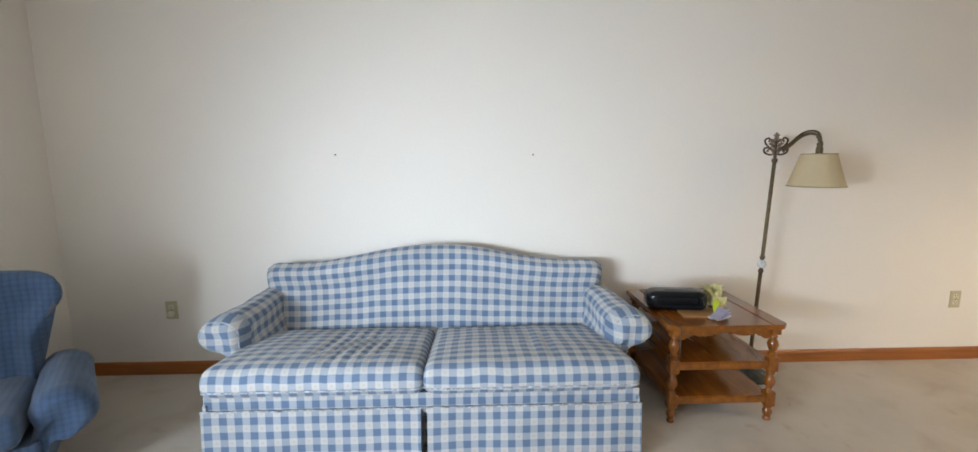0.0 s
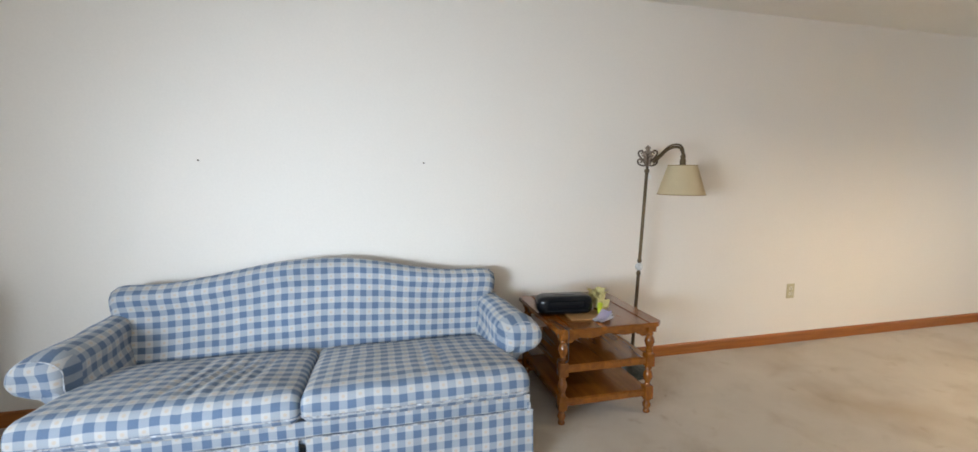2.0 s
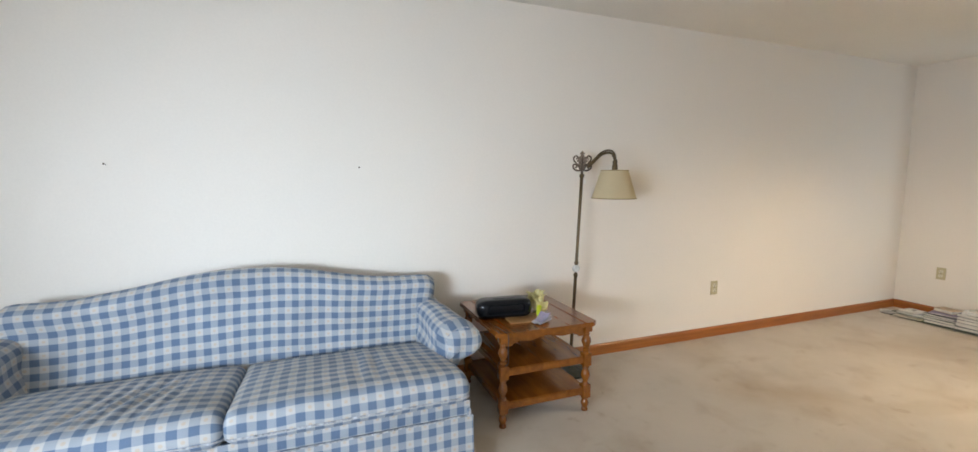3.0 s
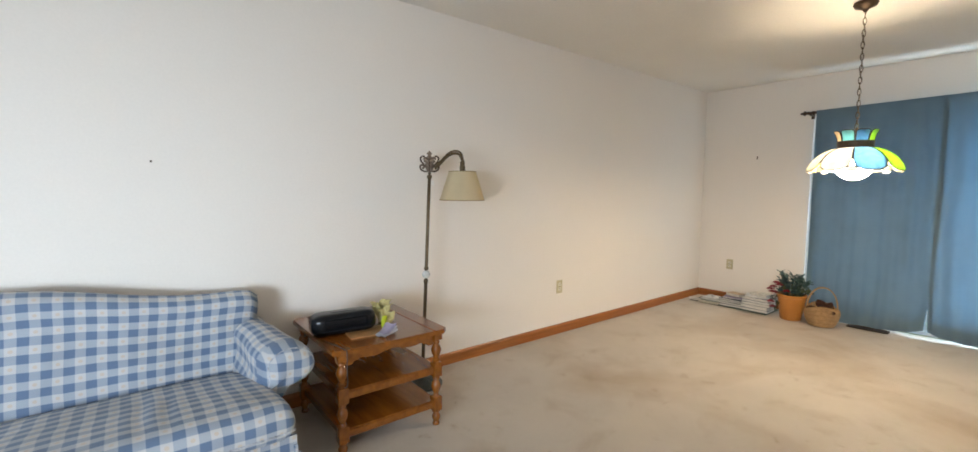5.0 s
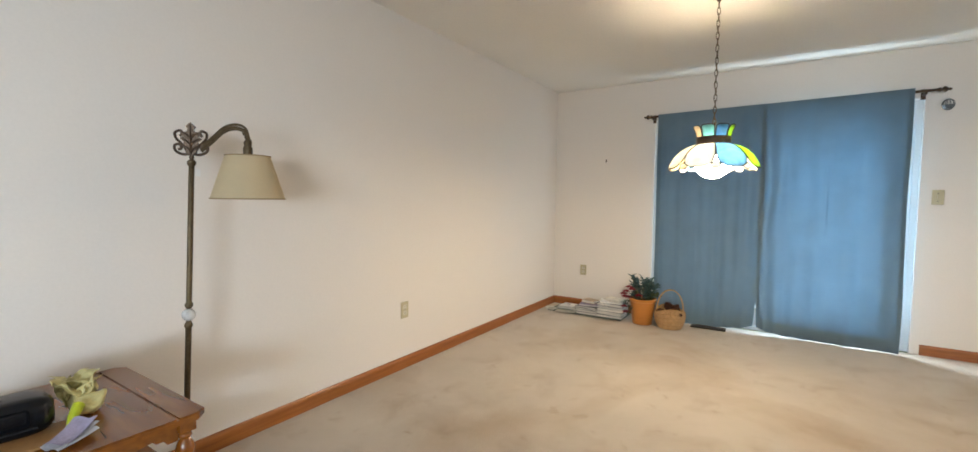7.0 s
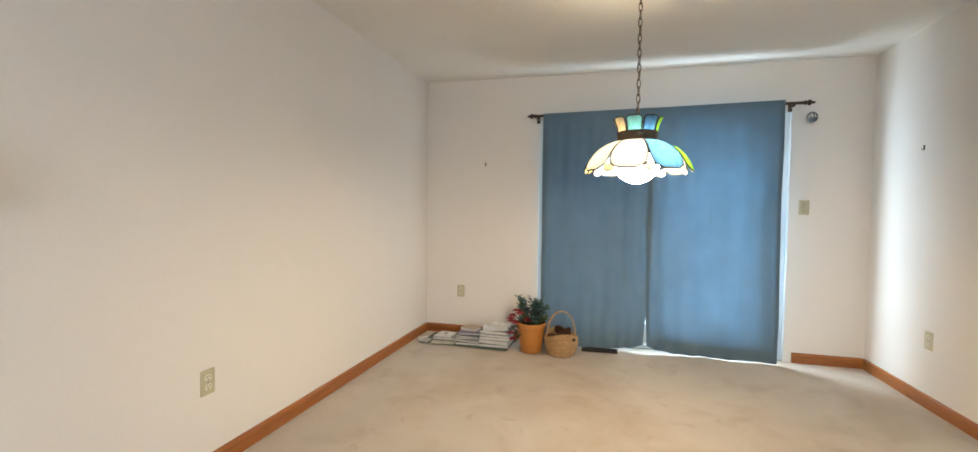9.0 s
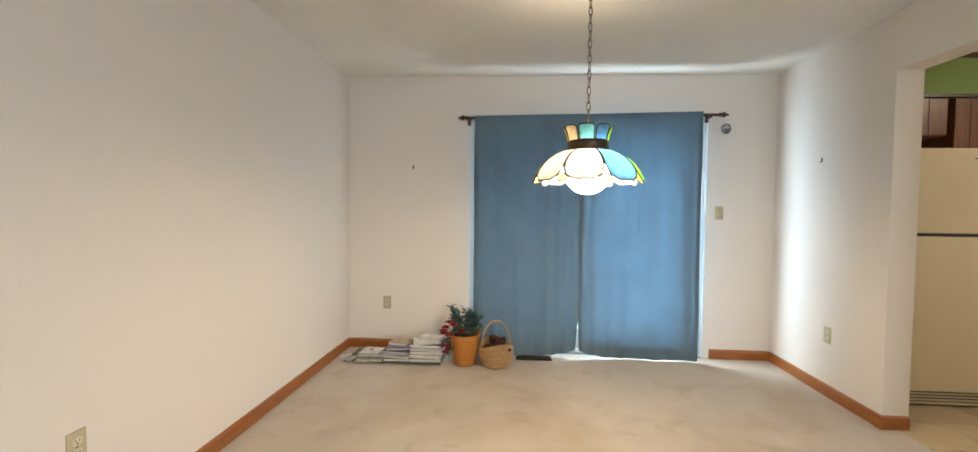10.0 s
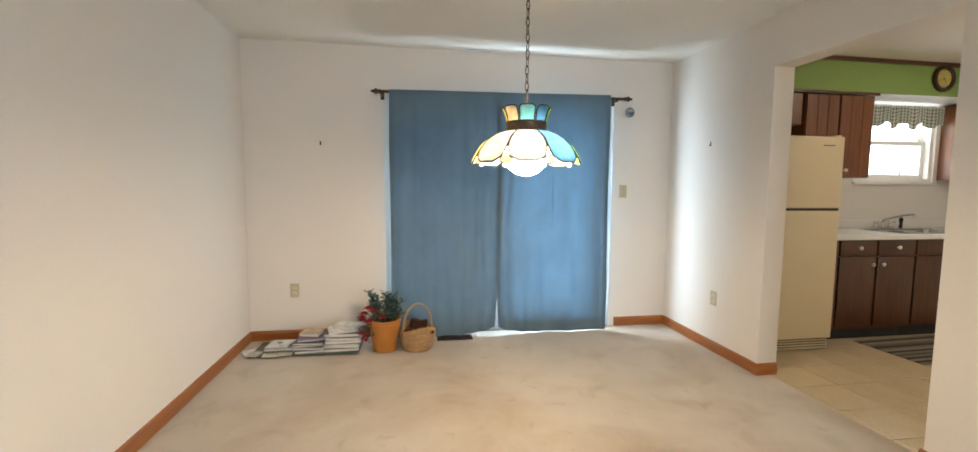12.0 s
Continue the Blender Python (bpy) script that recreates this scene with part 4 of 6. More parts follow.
# ---- glass door, rod and curtains ----
def sliding_door():
    ob = thing("door_1", pose(EX + 0.1, 0, 0), "white sliding glass patio door behind curtains", "door", kind="structure")
    y0, y1, z1 = DOOR[0], DOOR[1], DOOR[3]
    for name, b in (("jamb", (-0.06, 0.06, y0, y0 + 0.04, 0, z1)), ("jamb", (-0.06, 0.06, y1 - 0.04, y1, 0, z1)), ("head", (-0.06, 0.06, y0 + 0.04, y1 - 0.04, z1 - 0.04, z1)), ("threshold", (-0.06, 0.06, y0 + 0.04, y1 - 0.04, 0, 0.03))):
        part(name, boxed(*b, 0.003), WHITE, ob)
    mid = (y0 + y1) / 2
    for a, b, x in ((y0 + 0.04, mid + 0.03, -0.025), (mid - 0.03, y1 - 0.04, 0.02)):
        bm = bmesh.new()
        st = 0.17 if a < mid - 0.1 else 0.06
        box(bm, x - 0.018, x + 0.018, a, a + st, 0.03, z1 - 0.04, 0.003)
        box(bm, x - 0.018, x + 0.018, b - 0.06, b, 0.03, z1 - 0.04, 0.003)
        box(bm, x - 0.018, x + 0.018, a + st, b - 0.06, 0.03, 0.20)
        box(bm, x - 0.018, x + 0.018, a + st, b - 0.06, z1 - 0.17, z1 - 0.04)
        leaf = part("door_leaf", bm, WHITE, ob)
        g = part("pane", boxed(x - 0.004, x + 0.004, a + st - 0.002, b - 0.058, 0.198, z1 - 0.168), GLASS, leaf)
        g.visible_shadow = False
    # unseen screen, added to dim the daylight behind the left curtain
    bm = bmesh.new()
    box(bm, 0.066, 0.070, mid - 0.03, y1 - 0.03, 0.03, z1 - 0.04)
    part("insect_screen", bm, SCREEN, ob, "unseen grey screen dimming one door half")
    bm = bmesh.new()
    box(bm, -0.075, -0.043, y0 + 0.125, y0 + 0.155, 0.93, 1.23, 0.008)
    part("door_handle", bm, DARK_GLOSS, ob, "dark pull handle", True)
    return ob


SCREEN = thin_cloth("grey_mesh", (0.12, 0.12, 0.12), 0.5)
sn = SCREEN.node_tree.nodes
clear, blend = sn.new("ShaderNodeBsdfTransparent"), sn.new("ShaderNodeMixShader")
blend.inputs[0].default_value = 0.45
SCREEN.node_tree.links.new(sn["Mix Shader"].outputs[0], blend.inputs[1])
SCREEN.node_tree.links.new(clear.outputs[0], blend.inputs[2])
SCREEN.node_tree.links.new(blend.outputs[0], sn["Material Output"].inputs["Surface"])
sliding_door()
ROD_X, ROD_Z = EX - 0.095, 2.062


def curtain_rod():
    ob = thing("curtain_rod", pose(ROD_X, 0, ROD_Z), "dark bronze curtain rod with turned finials", "curtain rod")
    bm = bmesh.new()
    tube(bm, [(0, 0.93, 0.018), (0, 1.5, 0.010), (0, 2.0, 0.004), (0, 2.5, -0.001), (0, 3.045, -0.004)], 0.0115, 12)
    part("rod", bm, BRONZE, ob, smooth=True)
    for y, s, z in ((0.93, -1, 0.018), (3.045, 1, -0.004)):
        bm = bmesh.new()
        lathe(bm, [(0.012, -0.01), (0.017, 0.0), (0.017, 0.008), (0.010, 0.014), (0.021, 0.024), (0.024, 0.034), (0.017, 0.044), (0.009, 0.052), (0.011, 0.060), (0.005, 0.072)], 14, m=Matrix.Translation((0, y, z)) @ Matrix.Rotation(radians(-90 * s), 4, "X"))
        part("finial", bm, BRONZE, ob, smooth=True)
    for y, z in ((1.0, 0.018), (3.03, -0.004)):
        bm = bmesh.new()
        box(bm, 0.0, 0.095, y - 0.008, y + 0.008, z - 0.024, z - 0.010, 0.002)
        box(bm, 0.087, 0.095, y - 0.015, y + 0.015, z - 0.05, z + 0.03, 0.002)
        tube(bm, [(0.012, y, z - 0.022), (-0.016, y, z - 0.018), (-0.017, y, z)], 0.004, 6)
        part("bracket", bm, BRONZE, ob, smooth=True)
    return ob


curtain_rod()


def curtain(y0, y1, ztop0, ztop1, zlow, folds, seed, mat):
    """One hanging panel: rod pocket above, soft folds, a deep doubled hem."""
    ob = thing("curtain", pose(ROD_X, 0, 0), "plain dusty blue cotton curtain panel hung on a rod", "curtain", "curtains at the glass door")
    n, mz = 90, 40

    def sheet(za, zb, off, name, rows, lab="", sa=0.0, sb=1.0):
        bm = bmesh.new()
        rings = []
        for j in range(rows + 1):
            f = j / rows
            front, rear = [], []
            for i in range(n + 1):
                s = sa + (sb - sa) * i / n
                z_up = ztop0 + (ztop1 - ztop0) * s if za is None else zlow(s) + za
                z_dn = zlow(s) + zb
                z = z_up + (z_dn - z_up) * f
                hang = max(0.0, min(1.0, (2.05 - z) / 0.5))
                y = y0 + (y1 - y0) * s
                y += 0.010 * noise.noise(Vector((seed, z * 1.3, 0))) * hang * (1 if s > 0.5 else -1)
                inner = (1 - s) if seed < 3 else s
                y += (0.030 if seed < 3 else -0.018) * inner ** 4 * max(0.0, min(1.0, (0.46 - z) / 0.40))
                x = 0.0
                for ph, w, amp in folds:
                    x += amp * math.cos(2 * math.pi * (s * w + ph)) * (0.12 + 0.88 * hang)
                x += 0.012 * noise.noise(Vector((s * 5 + seed, z * 2.2, 1.0))) * hang
                meet = ((1 - s) if seed < 3 else s) ** 3
                x += 0.011 * meet * math.sin(s * 46 + 2.5 * noise.noise(Vector((seed, z * 1.5, 2.0)))) * hang
                x += 0.004 * noise.noise(Vector((s * 18 + seed, z * 7, 4.0))) * (0.2 + 0.8 * hang)
                if za is None and f == 0:
                    x *= 0.3
                near_rod = math.exp(-((z - (ztop0 + (ztop1 - ztop0) * s - 0.02)) / 0.022) ** 2) if za is None else 0.0
                x = x - 0.014 - off - 0.006 * near_rod
                front.append(Vector((x, y, z)))
                rear.append(Vector((x + 0.0016, y, z)))
            rings.append(front + rear[::-1])
        loft(bm, rings, caps=False)
        return part(name, bm, mat, ob, lab, "all")

    sheet(None, 0.0, 0.0, "cloth", mz)
    sheet(0.105, 0.002, 0.006, "hem", 5, "doubled darker hem")
    for sa, sb in ((0.0, 0.03), (0.97, 1.0)):
        sheet(None, 0.003, 0.0025, "side_hem", mz, "doubled side hem", sa, sb)
    return ob


curtain(2.048, 2.972, 2.088, 2.074, lambda s: 0.008 + 0.058 * (1 - s) ** 5 - 0.002 * math.sin(s * 9), ((0.1, 4.0, 0.008), (0.3, 9.0, 0.005), (0.0, 1.0, 0.01)), 1.7, CURTAIN)
curtain(1.068, 2.066, 2.105, 2.086, lambda s: 0.008 + 0.060 * s ** 7 + 0.002 * math.sin(s * 11), ((0.4, 3.0, 0.008), (0.1, 7.0, 0.005), (0.5, 1.0, 0.008)), 5.2, CURTAIN)


def ornament(m):
    ob = thing("hanging_ornament", m, "small silvery wire ornament hung from the curtain rod", "ornament")
    bm = bmesh.new()
    for k in range(5):
        a = math.pi * k / 5
        tube(bm, [(0.045 * math.sin(t) * math.cos(a), 0.045 * math.sin(t) * math.sin(a), -0.12 + 0.043 * math.cos(t)) for t in np.linspace(0, 2 * math.pi, 20, False)], 0.0028, 5, True)
    lathe(bm, [(0.03, -0.155), (0.046, -0.135), (0.047, -0.125), (0.03, -0.12), (0.01, -0.118)], 18)
    part("cage", bm, PEWTER, ob, smooth=True)
    bm = bmesh.new()
    tube(bm, [(0, 0, 0.0), (0, 0, -0.077)], 0.001, 4)
    part("string", bm, WHITE, ob)
    return ob


PEWTER = material("pewter", (0.13, 0.14, 0.14), 0.35, 0.8, vary=0.3, scale=(30, 120))
ornament(pose(ROD_X + 0.01, 0.872, ROD_Z + 0.018) @ Matrix.Diagonal((0.8, 0.8, 0.95, 1)))


# ---- wall plates and nails ----
def outlet(m, slots=True):
    ob = thing("wall_outlet" if slots else "light_switch", m, "almond plastic duplex wall outlet" if slots else "almond plastic toggle light switch", "outlet" if slots else "switch")
    part("plate", boxed(-0.036, 0.036, -0.006, 0, -0.058, 0.058, 0.003), ALMOND, ob, smooth=True)
    if slots:
        for z in (-0.021, 0.021):
            bm = bmesh.new()
            ring = rounded_ring(0.034, 0.029, 0.011, 4)
            loft(bm, [[Vector((a, y, b + z)) for a, b in ring] for y in (-0.004, -0.0085)])
            f = part("receptacle", bm, IVORY, ob)
            bm = bmesh.new()
            box(bm, -0.0085, -0.0060, -0.0092, -0.008, z - 0.001, z + 0.009)
            box(bm, 0.0060, 0.0085, -0.0092, -0.008, z - 0.001, z + 0.008)
            lathe(bm, [(0.003, 0), (0.003, 0.001)], 8, m=Matrix.Translation((0, -0.0085, z - 0.008)) @ Matrix.Rotation(radians(90), 4, "X"))
            part("slots", bm, DARK, f)
    else:
        part("toggle", boxed(-0.005, 0.005, -0.018, -0.004, -0.004, 0.016, 0.002), ALMOND, ob)
    for z in ((0,) if slots else (-0.03, 0.03)):
        bm = bmesh.new()
        lathe(bm, [(0.004, 0), (0.003, 0.0015)], 10, m=Matrix.Translation((0, -0.006, z)) @ Matrix.Rotation(radians(90), 4, "X"))
        part("screw", bm, PEWTER, ob)
    return ob


def plug(m):
    ob = thing("wall_plug", m, "round ivory plastic plug in the wall outlet", "plug")
    bm = bmesh.new()
    lathe(bm, [(0.019, 0.0), (0.020, 0.004), (0.018, 0.016), (0.012, 0.020), (0.0, 0.021)], 24)
    part("cap", bm, IVORY, ob, smooth=True)
    bm = bmesh.new()
    for x in (-0.0065, 0.0065):
        box(bm, x - 0.001, x + 0.001, -0.003, 0.003, -0.003, 0.001)
    part("prongs", bm, PEWTER, ob)
    return ob


plug(pose(0.508, NY - 0.0095, 0.400, 90))
first = outlet(pose(0.508, NY, 0.422))
copy_thing(first, pose(5.611, NY, 0.417))
copy_thing(first, pose(EX, 3.763, 0.419, 0, 0, -90))
copy_thing(first, pose(7.43, SY, 0.425, 0, 0, 180))
outlet(pose(EX, 0.875, 1.264, 0, 0, -90), False)


def picture_hook(m, big):
    bm = bmesh.new()
    if big:
        box(bm, -0.006, 0.006, -0.003, 0, -0.016, 0.016)
        tube(bm, [(0, -0.003, -0.016), (0, -0.012, -0.016), (0, -0.014, -0.006)], 0.002, 6)
    else:
        tube(bm, [(0, 0.004, 0), (0, -0.018, 0.003)], 0.0022, 6)
        lathe(bm, [(0.005, 0), (0.005, 0.0015)], 8, m=Matrix.Translation((0, -0.018, 0.003)) @ Matrix.Rotation(radians(90), 4, "X"))
    o = part("picture_hook" if big else "nail", bm, BRONZE)
    o.matrix_world = m
    return tagged(o, "small dark metal picture hook on the wall" if big else "bare metal nail in the painted wall", "hook" if big else "nail")


picture_hook(pose(1.575, NY, 1.378), False)
picture_hook(pose(2.771, NY, 1.375), False)
picture_hook(pose(EX, 3.531, 1.641, 0, 0, -90), True)
picture_hook(pose(7.562, SY, 1.654, 0, 0, 180), True)


# ---- armchair ----
def armchair(m):
    ob = thing("armchair", m, "blue upholstered wing armchair with rolled arms", "armchair")
    bm = bmesh.new()
    rings = []
    for j in range(33):
        s = j / 32
        x = (2 * s - 1) * 0.36
        e = min(1.0, min(s, 1 - s) * 0.72 / 0.07)
        k = math.sqrt(max(0.0, 1 - (1 - e) ** 2))
        top = 0.995 - 0.05 * abs(2 * s - 1) ** 3
        wing = 0.10 * max(0.0, abs(2 * s - 1) - 0.72) / 0.28
        prof = [(0.10, 0.25, 0), (0.13, 0.5, 0), (0.17, 0.80, 0), (0.15, 0.90, 0), (0.155, top - 0.03, 0), (0.20, top, 0), (0.26, top - 0.02, 0), (0.30, top - 0.08, 0), (0.28, 0.80, 0), (0.25, 0.4, 0), (0.24, 0.12, 0), (0.12, 0.12, 0)]
        pts = resample(prof, 56)
        rings.append([Vector((x * (0.80 + 0.36 * math.sin(math.pi / 2 * min(1.0, max(0.0, p.y - 0.66) / 0.24)) ** 2), 0.2 + (p.x - 0.2) * (0.4 + 0.6 * k) - wing * (p.y > 0.3), p.y - 0.04 * (1 - k))) for p in pts])
    loft(bm, rings, cap_axes=(1, 2))
    crumple(bm, 0.005, 6.0, 9.0)
    part("backrest", bm, BLUE_CLOTH, ob, smooth="all")
    for sx in (-1, 1):
        bm = bmesh.new()
        low = [(0.05, 0.12), (0.05, 0.26), (0.05, 0.32)]
        roll = [(-0.045 + 0.128 * math.cos(radians(a)), 0.385 + 0.125 * math.sin(radians(a))) for a in range(10, 262, 18)]
        foot = [(-0.04, 0.28), (-0.02, 0.23), (-0.02, 0.12)]
        outline = resample([(x, z, 0) for x, z in low + roll + foot], 48)
        cen = Vector((-0.045, 0.385, 0))
        rings = []
        for y, k in [(-0.345, 0.25), (-0.362, 0.52), (-0.358, 0.74), (-0.338, 0.90), (-0.29, 1.0)] + [(-0.29 + 0.49 * i / 18, 1.0) for i in range(1, 19)]:
            f = max(0.0, (y + 0.35) / 0.55)
            r = []
            for p in outline:
                w = max(0.0, min(1.0, (p.y - 0.26) / 0.08))
                q = cen + (p - cen) * (1 + (k * (1 - 0.15 * f) - 1) * w)
                r.append(Vector((-sx * (q.x - 0.05 * (1 - f) * w), y, q.y + 0.03 * f * w)))
            rings.append(r)
        loft(bm, rings)
        crumple(bm, 0.006, 8.0, 12 + sx)
        a = part("arm", bm, BLUE_CLOTH, ob, smooth="all")
        a.location = (sx * 0.34, 0, 0)
    bm = bmesh.new()
    loft(bm, [[Vector((a, b - 0.08, z)) for a, b in rounded_ring(0.70, 0.60, 0.03, 3)] for z in (0.12, 0.2, 0.30)], cap_axes=(0, 1))
    part("base", bm, BLUE_CLOTH, ob, smooth=True)
    bm = seat_cushion(0.60, 0.62, 0.15, 0.02, (), 0.3)
    c = part("seat_cushion", bm, BLUE_CLOTH, ob, smooth="all")
    c.matrix_local = pose(0, -0.12, 0.375, -2, 0, 0)
    bm = bmesh.new()
    lathe(bm, [(0.014, 0.0), (0.018, 0.03), (0.024, 0.10), (0.028, 0.125)], 12)
    leg = part("leg", bm, MAPLE, ob, smooth=True)
    leg.location = (-0.3, -0.33, 0)
    for x, y in ((0.3, -0.33), (-0.3, 0.18), (0.3, 0.18)):
        o = leg.copy()
        scene.collection.objects.link(o)
        o.location = (x, y, 0)
    return ob


armchair(pose(0.27, 3.10, 0, 0, 0, 34) @ Matrix.Diagonal((0.88, 0.90, 0.88, 1)))


# ---- magazines, flower pot, basket and vent by the glass door ----
COVERS = [material("cover_" + n, c, 0.4, vary=0.35, scale=(18, 60), bump=0.03) for n, c in (("grey", (0.42, 0.42, 0.40)), ("dark", (0.08, 0.09, 0.10)), ("cream", (0.62, 0.58, 0.48)), ("purple", (0.22, 0.18, 0.28)), ("green", (0.10, 0.16, 0.11)), ("white", (0.70, 0.70, 0.68)), ("tan", (0.45, 0.33, 0.20)))]
PAGES = material("page_edges", (0.64, 0.62, 0.57), 0.8, vary=0.2, scale=(10, 300), bump=0.3)


def magazine(x, y, z, w, d, h, turn, cover, label, category="magazine", tilt=0.0):
    t = min(0.0022, h * 0.2)
    bm = boxed(-w / 2 + 0.004, w / 2 - 0.004, -d / 2 + 0.004, d / 2 - 0.001, t, h - t)
    pages = len(bm.faces)
    bm.faces.ensure_lookup_table()
    for low in (0.0, h - t):
        box(bm, -w / 2, w / 2, -d / 2, d / 2, low, low + t)
    box(bm, -w / 2, w / 2, d / 2 - 0.001, d / 2, t, h - t)
    for k, f in enumerate(bm.faces):
        f.material_index = 1 if k < pages else 0
    for v in bm.verts:
        v.co.z += (0.003 * math.sin(v.co.x * 9 + turn) + 0.004 * max(0.0, v.co.x * turn / 60)) * (v.co.z > h * 0.5)
    o = part("magazine" if category == "magazine" else category.replace(" ", "_"), bm, COVERS[cover], mats=(PAGES,))
    o.matrix_world = pose(x, y, z, tilt, 0, turn)
    return tagged(o, label, category, "magazines by the glass door")


rnd = random.Random(11)
MAT_GREEN = material("green_plastic_sheet", (0.045, 0.075, 0.045), 0.35, vary=0.3)
bm = bmesh.new()
box(bm, -0.17, 0.17, -0.40, 0.40, 0.0, 0.006, 0.002)
o = tagged(part("plastic_sheet", bm, MAT_GREEN), "dark green plastic sheet under the magazines", "sheet")
o.matrix_world = pose(7.90, 3.60, 0.008, 0, 0, -1)
LBL = "glossy magazine in a stack on the floor"
for px, py, count, base_h, w, d in ((7.86, 3.325, 5, 0.0255, 0.215, 0.275), (7.86, 3.585, 4, 0.0185, 0.21, 0.23), (7.89, 3.81, 3, 0.011, 0.21, 0.21)):
    z = 0.0145
    for i in range(count):
        h = base_h * rnd.uniform(0.6, 1.35)
        magazine(px + rnd.uniform(-0.014, 0.014), py + rnd.uniform(-0.014, 0.014), z, w * rnd.uniform(0.92, 1.0), d * rnd.uniform(0.92, 1.0), h, rnd.uniform(-7, 7), rnd.choice((0, 1, 1, 5, 4, 3, 1, 0)), LBL)
        z += h + 0.0042
    if px == 7.86 and count == 5:
        magazine(px - 0.01, py + 0.01, z, 0.17, 0.22, 0.012, 14, 5, "white booklet lying on top of a magazine stack", "booklet")
        magazine(px + 0.02, py - 0.02, z + 0.016, 0.13, 0.19, 0.018, -18, 2, "cream paperback on top of a magazine stack", "paperback")
    if count == 4:
        magazine(px + 0.02, py - 0.01, z, 0.19, 0.20, 0.012, 10, 3, "purple magazine on top of a low stack", "magazine")
        magazine(px + 0.05, py - 0.005, z + 0.016, 0.12, 0.15, 0.03, -14, 6, "tan paper parcel on a magazine stack", "parcel")
    if count == 3:
        magazine(px - 0.02, py, z, 0.17, 0.16, 0.008, -8, 5, "white booklet with a dark emblem", "booklet")
        bm = bmesh.new()
        lathe(bm, [(0.022, 0.0), (0.022, 0.0012)], 20)
        for v in bm.verts:
            v.co.x *= 0.6
        e = part("emblem", bm, COVERS[1])
        e.parent = bpy.data.objects["booklet.001"]
        e.location = (0, 0, 0.0125)
magazine(7.84, 4.015, 0.005, 0.17, 0.10, 0.006, 28, 5, "loose white leaflet lying on the carpet", "leaflet")
magazine(7.79, 3.975, 0.012, 0.11, 0.09, 0.005, -12, 0, "small grey leaflet on the carpet", "leaflet")
magazine(7.765, 3.80, 0.015, 0.09, 0.21, 0.006, 6, 2, "flat cream magazine lying on the sheet", "magazine")

TERRACOTTA = material("orange_pot", (0.44, 0.175, 0.038), 0.34, vary=0.1, scale=(8, 60), bump=0.1)
SOIL = material("dark_moss", (0.05, 0.04, 0.025), 0.95, vary=0.5, scale=(30, 200), bump=0.9)
LEAF = material("blue_green_leaf", (0.07, 0.125, 0.115), 0.5, vary=0.4, scale=(14, 120))
LEAF2 = material("olive_leaf", (0.09, 0.11, 0.05), 0.55, vary=0.4, scale=(14, 120))
RED = material("red_petal", (0.26, 0.012, 0.022), 0.6, vary=0.35, scale=(30, 160))


def flower_pot(m):
    ob = thing("flower_pot", m, "glazed orange flower pot standing on the carpet", "flower pot")
    bm = bmesh.new()
    lathe(bm, [(0.0, 0.0), (0.086, 0.0), (0.092, 0.006), (0.112, 0.16), (0.122, 0.222), (0.129, 0.226), (0.130, 0.250), (0.126, 0.254), (0.118, 0.252), (0.114, 0.222), (0.0, 0.21)], 36)
    part("pot", bm, TERRACOTTA, ob, smooth=True)
    bm = bmesh.new()
    lathe(bm, [(0.113, 0.205), (0.10, 0.222), (0.0, 0.232)], 24)
    crumple(bm, 0.008, 40)
    part("filling", bm, SOIL, ob, smooth=True)
    return ob


def leaf_blade(bm, base, tip, width, up):
    d = tip - base
    side = d.cross(up).normalized()
    vs = []
    for s, w in ((0, 0.15), (0.3, 0.9), (0.6, 1.0), (0.85, 0.55), (1.0, 0.05)):
        c = base + d * s + up * (0.12 * d.length * math.sin(math.pi * s))
        vs.append((bm.verts.new(c - side * width * w), bm.verts.new(c + up * width * 0.25), bm.verts.new(c + side * width * w)))
    for a, b in zip(vs, vs[1:]):
        bm.faces.new((a[0], a[1], b[1], b[0]))
        bm.faces.new((a[1], a[2], b[2], b[1]))


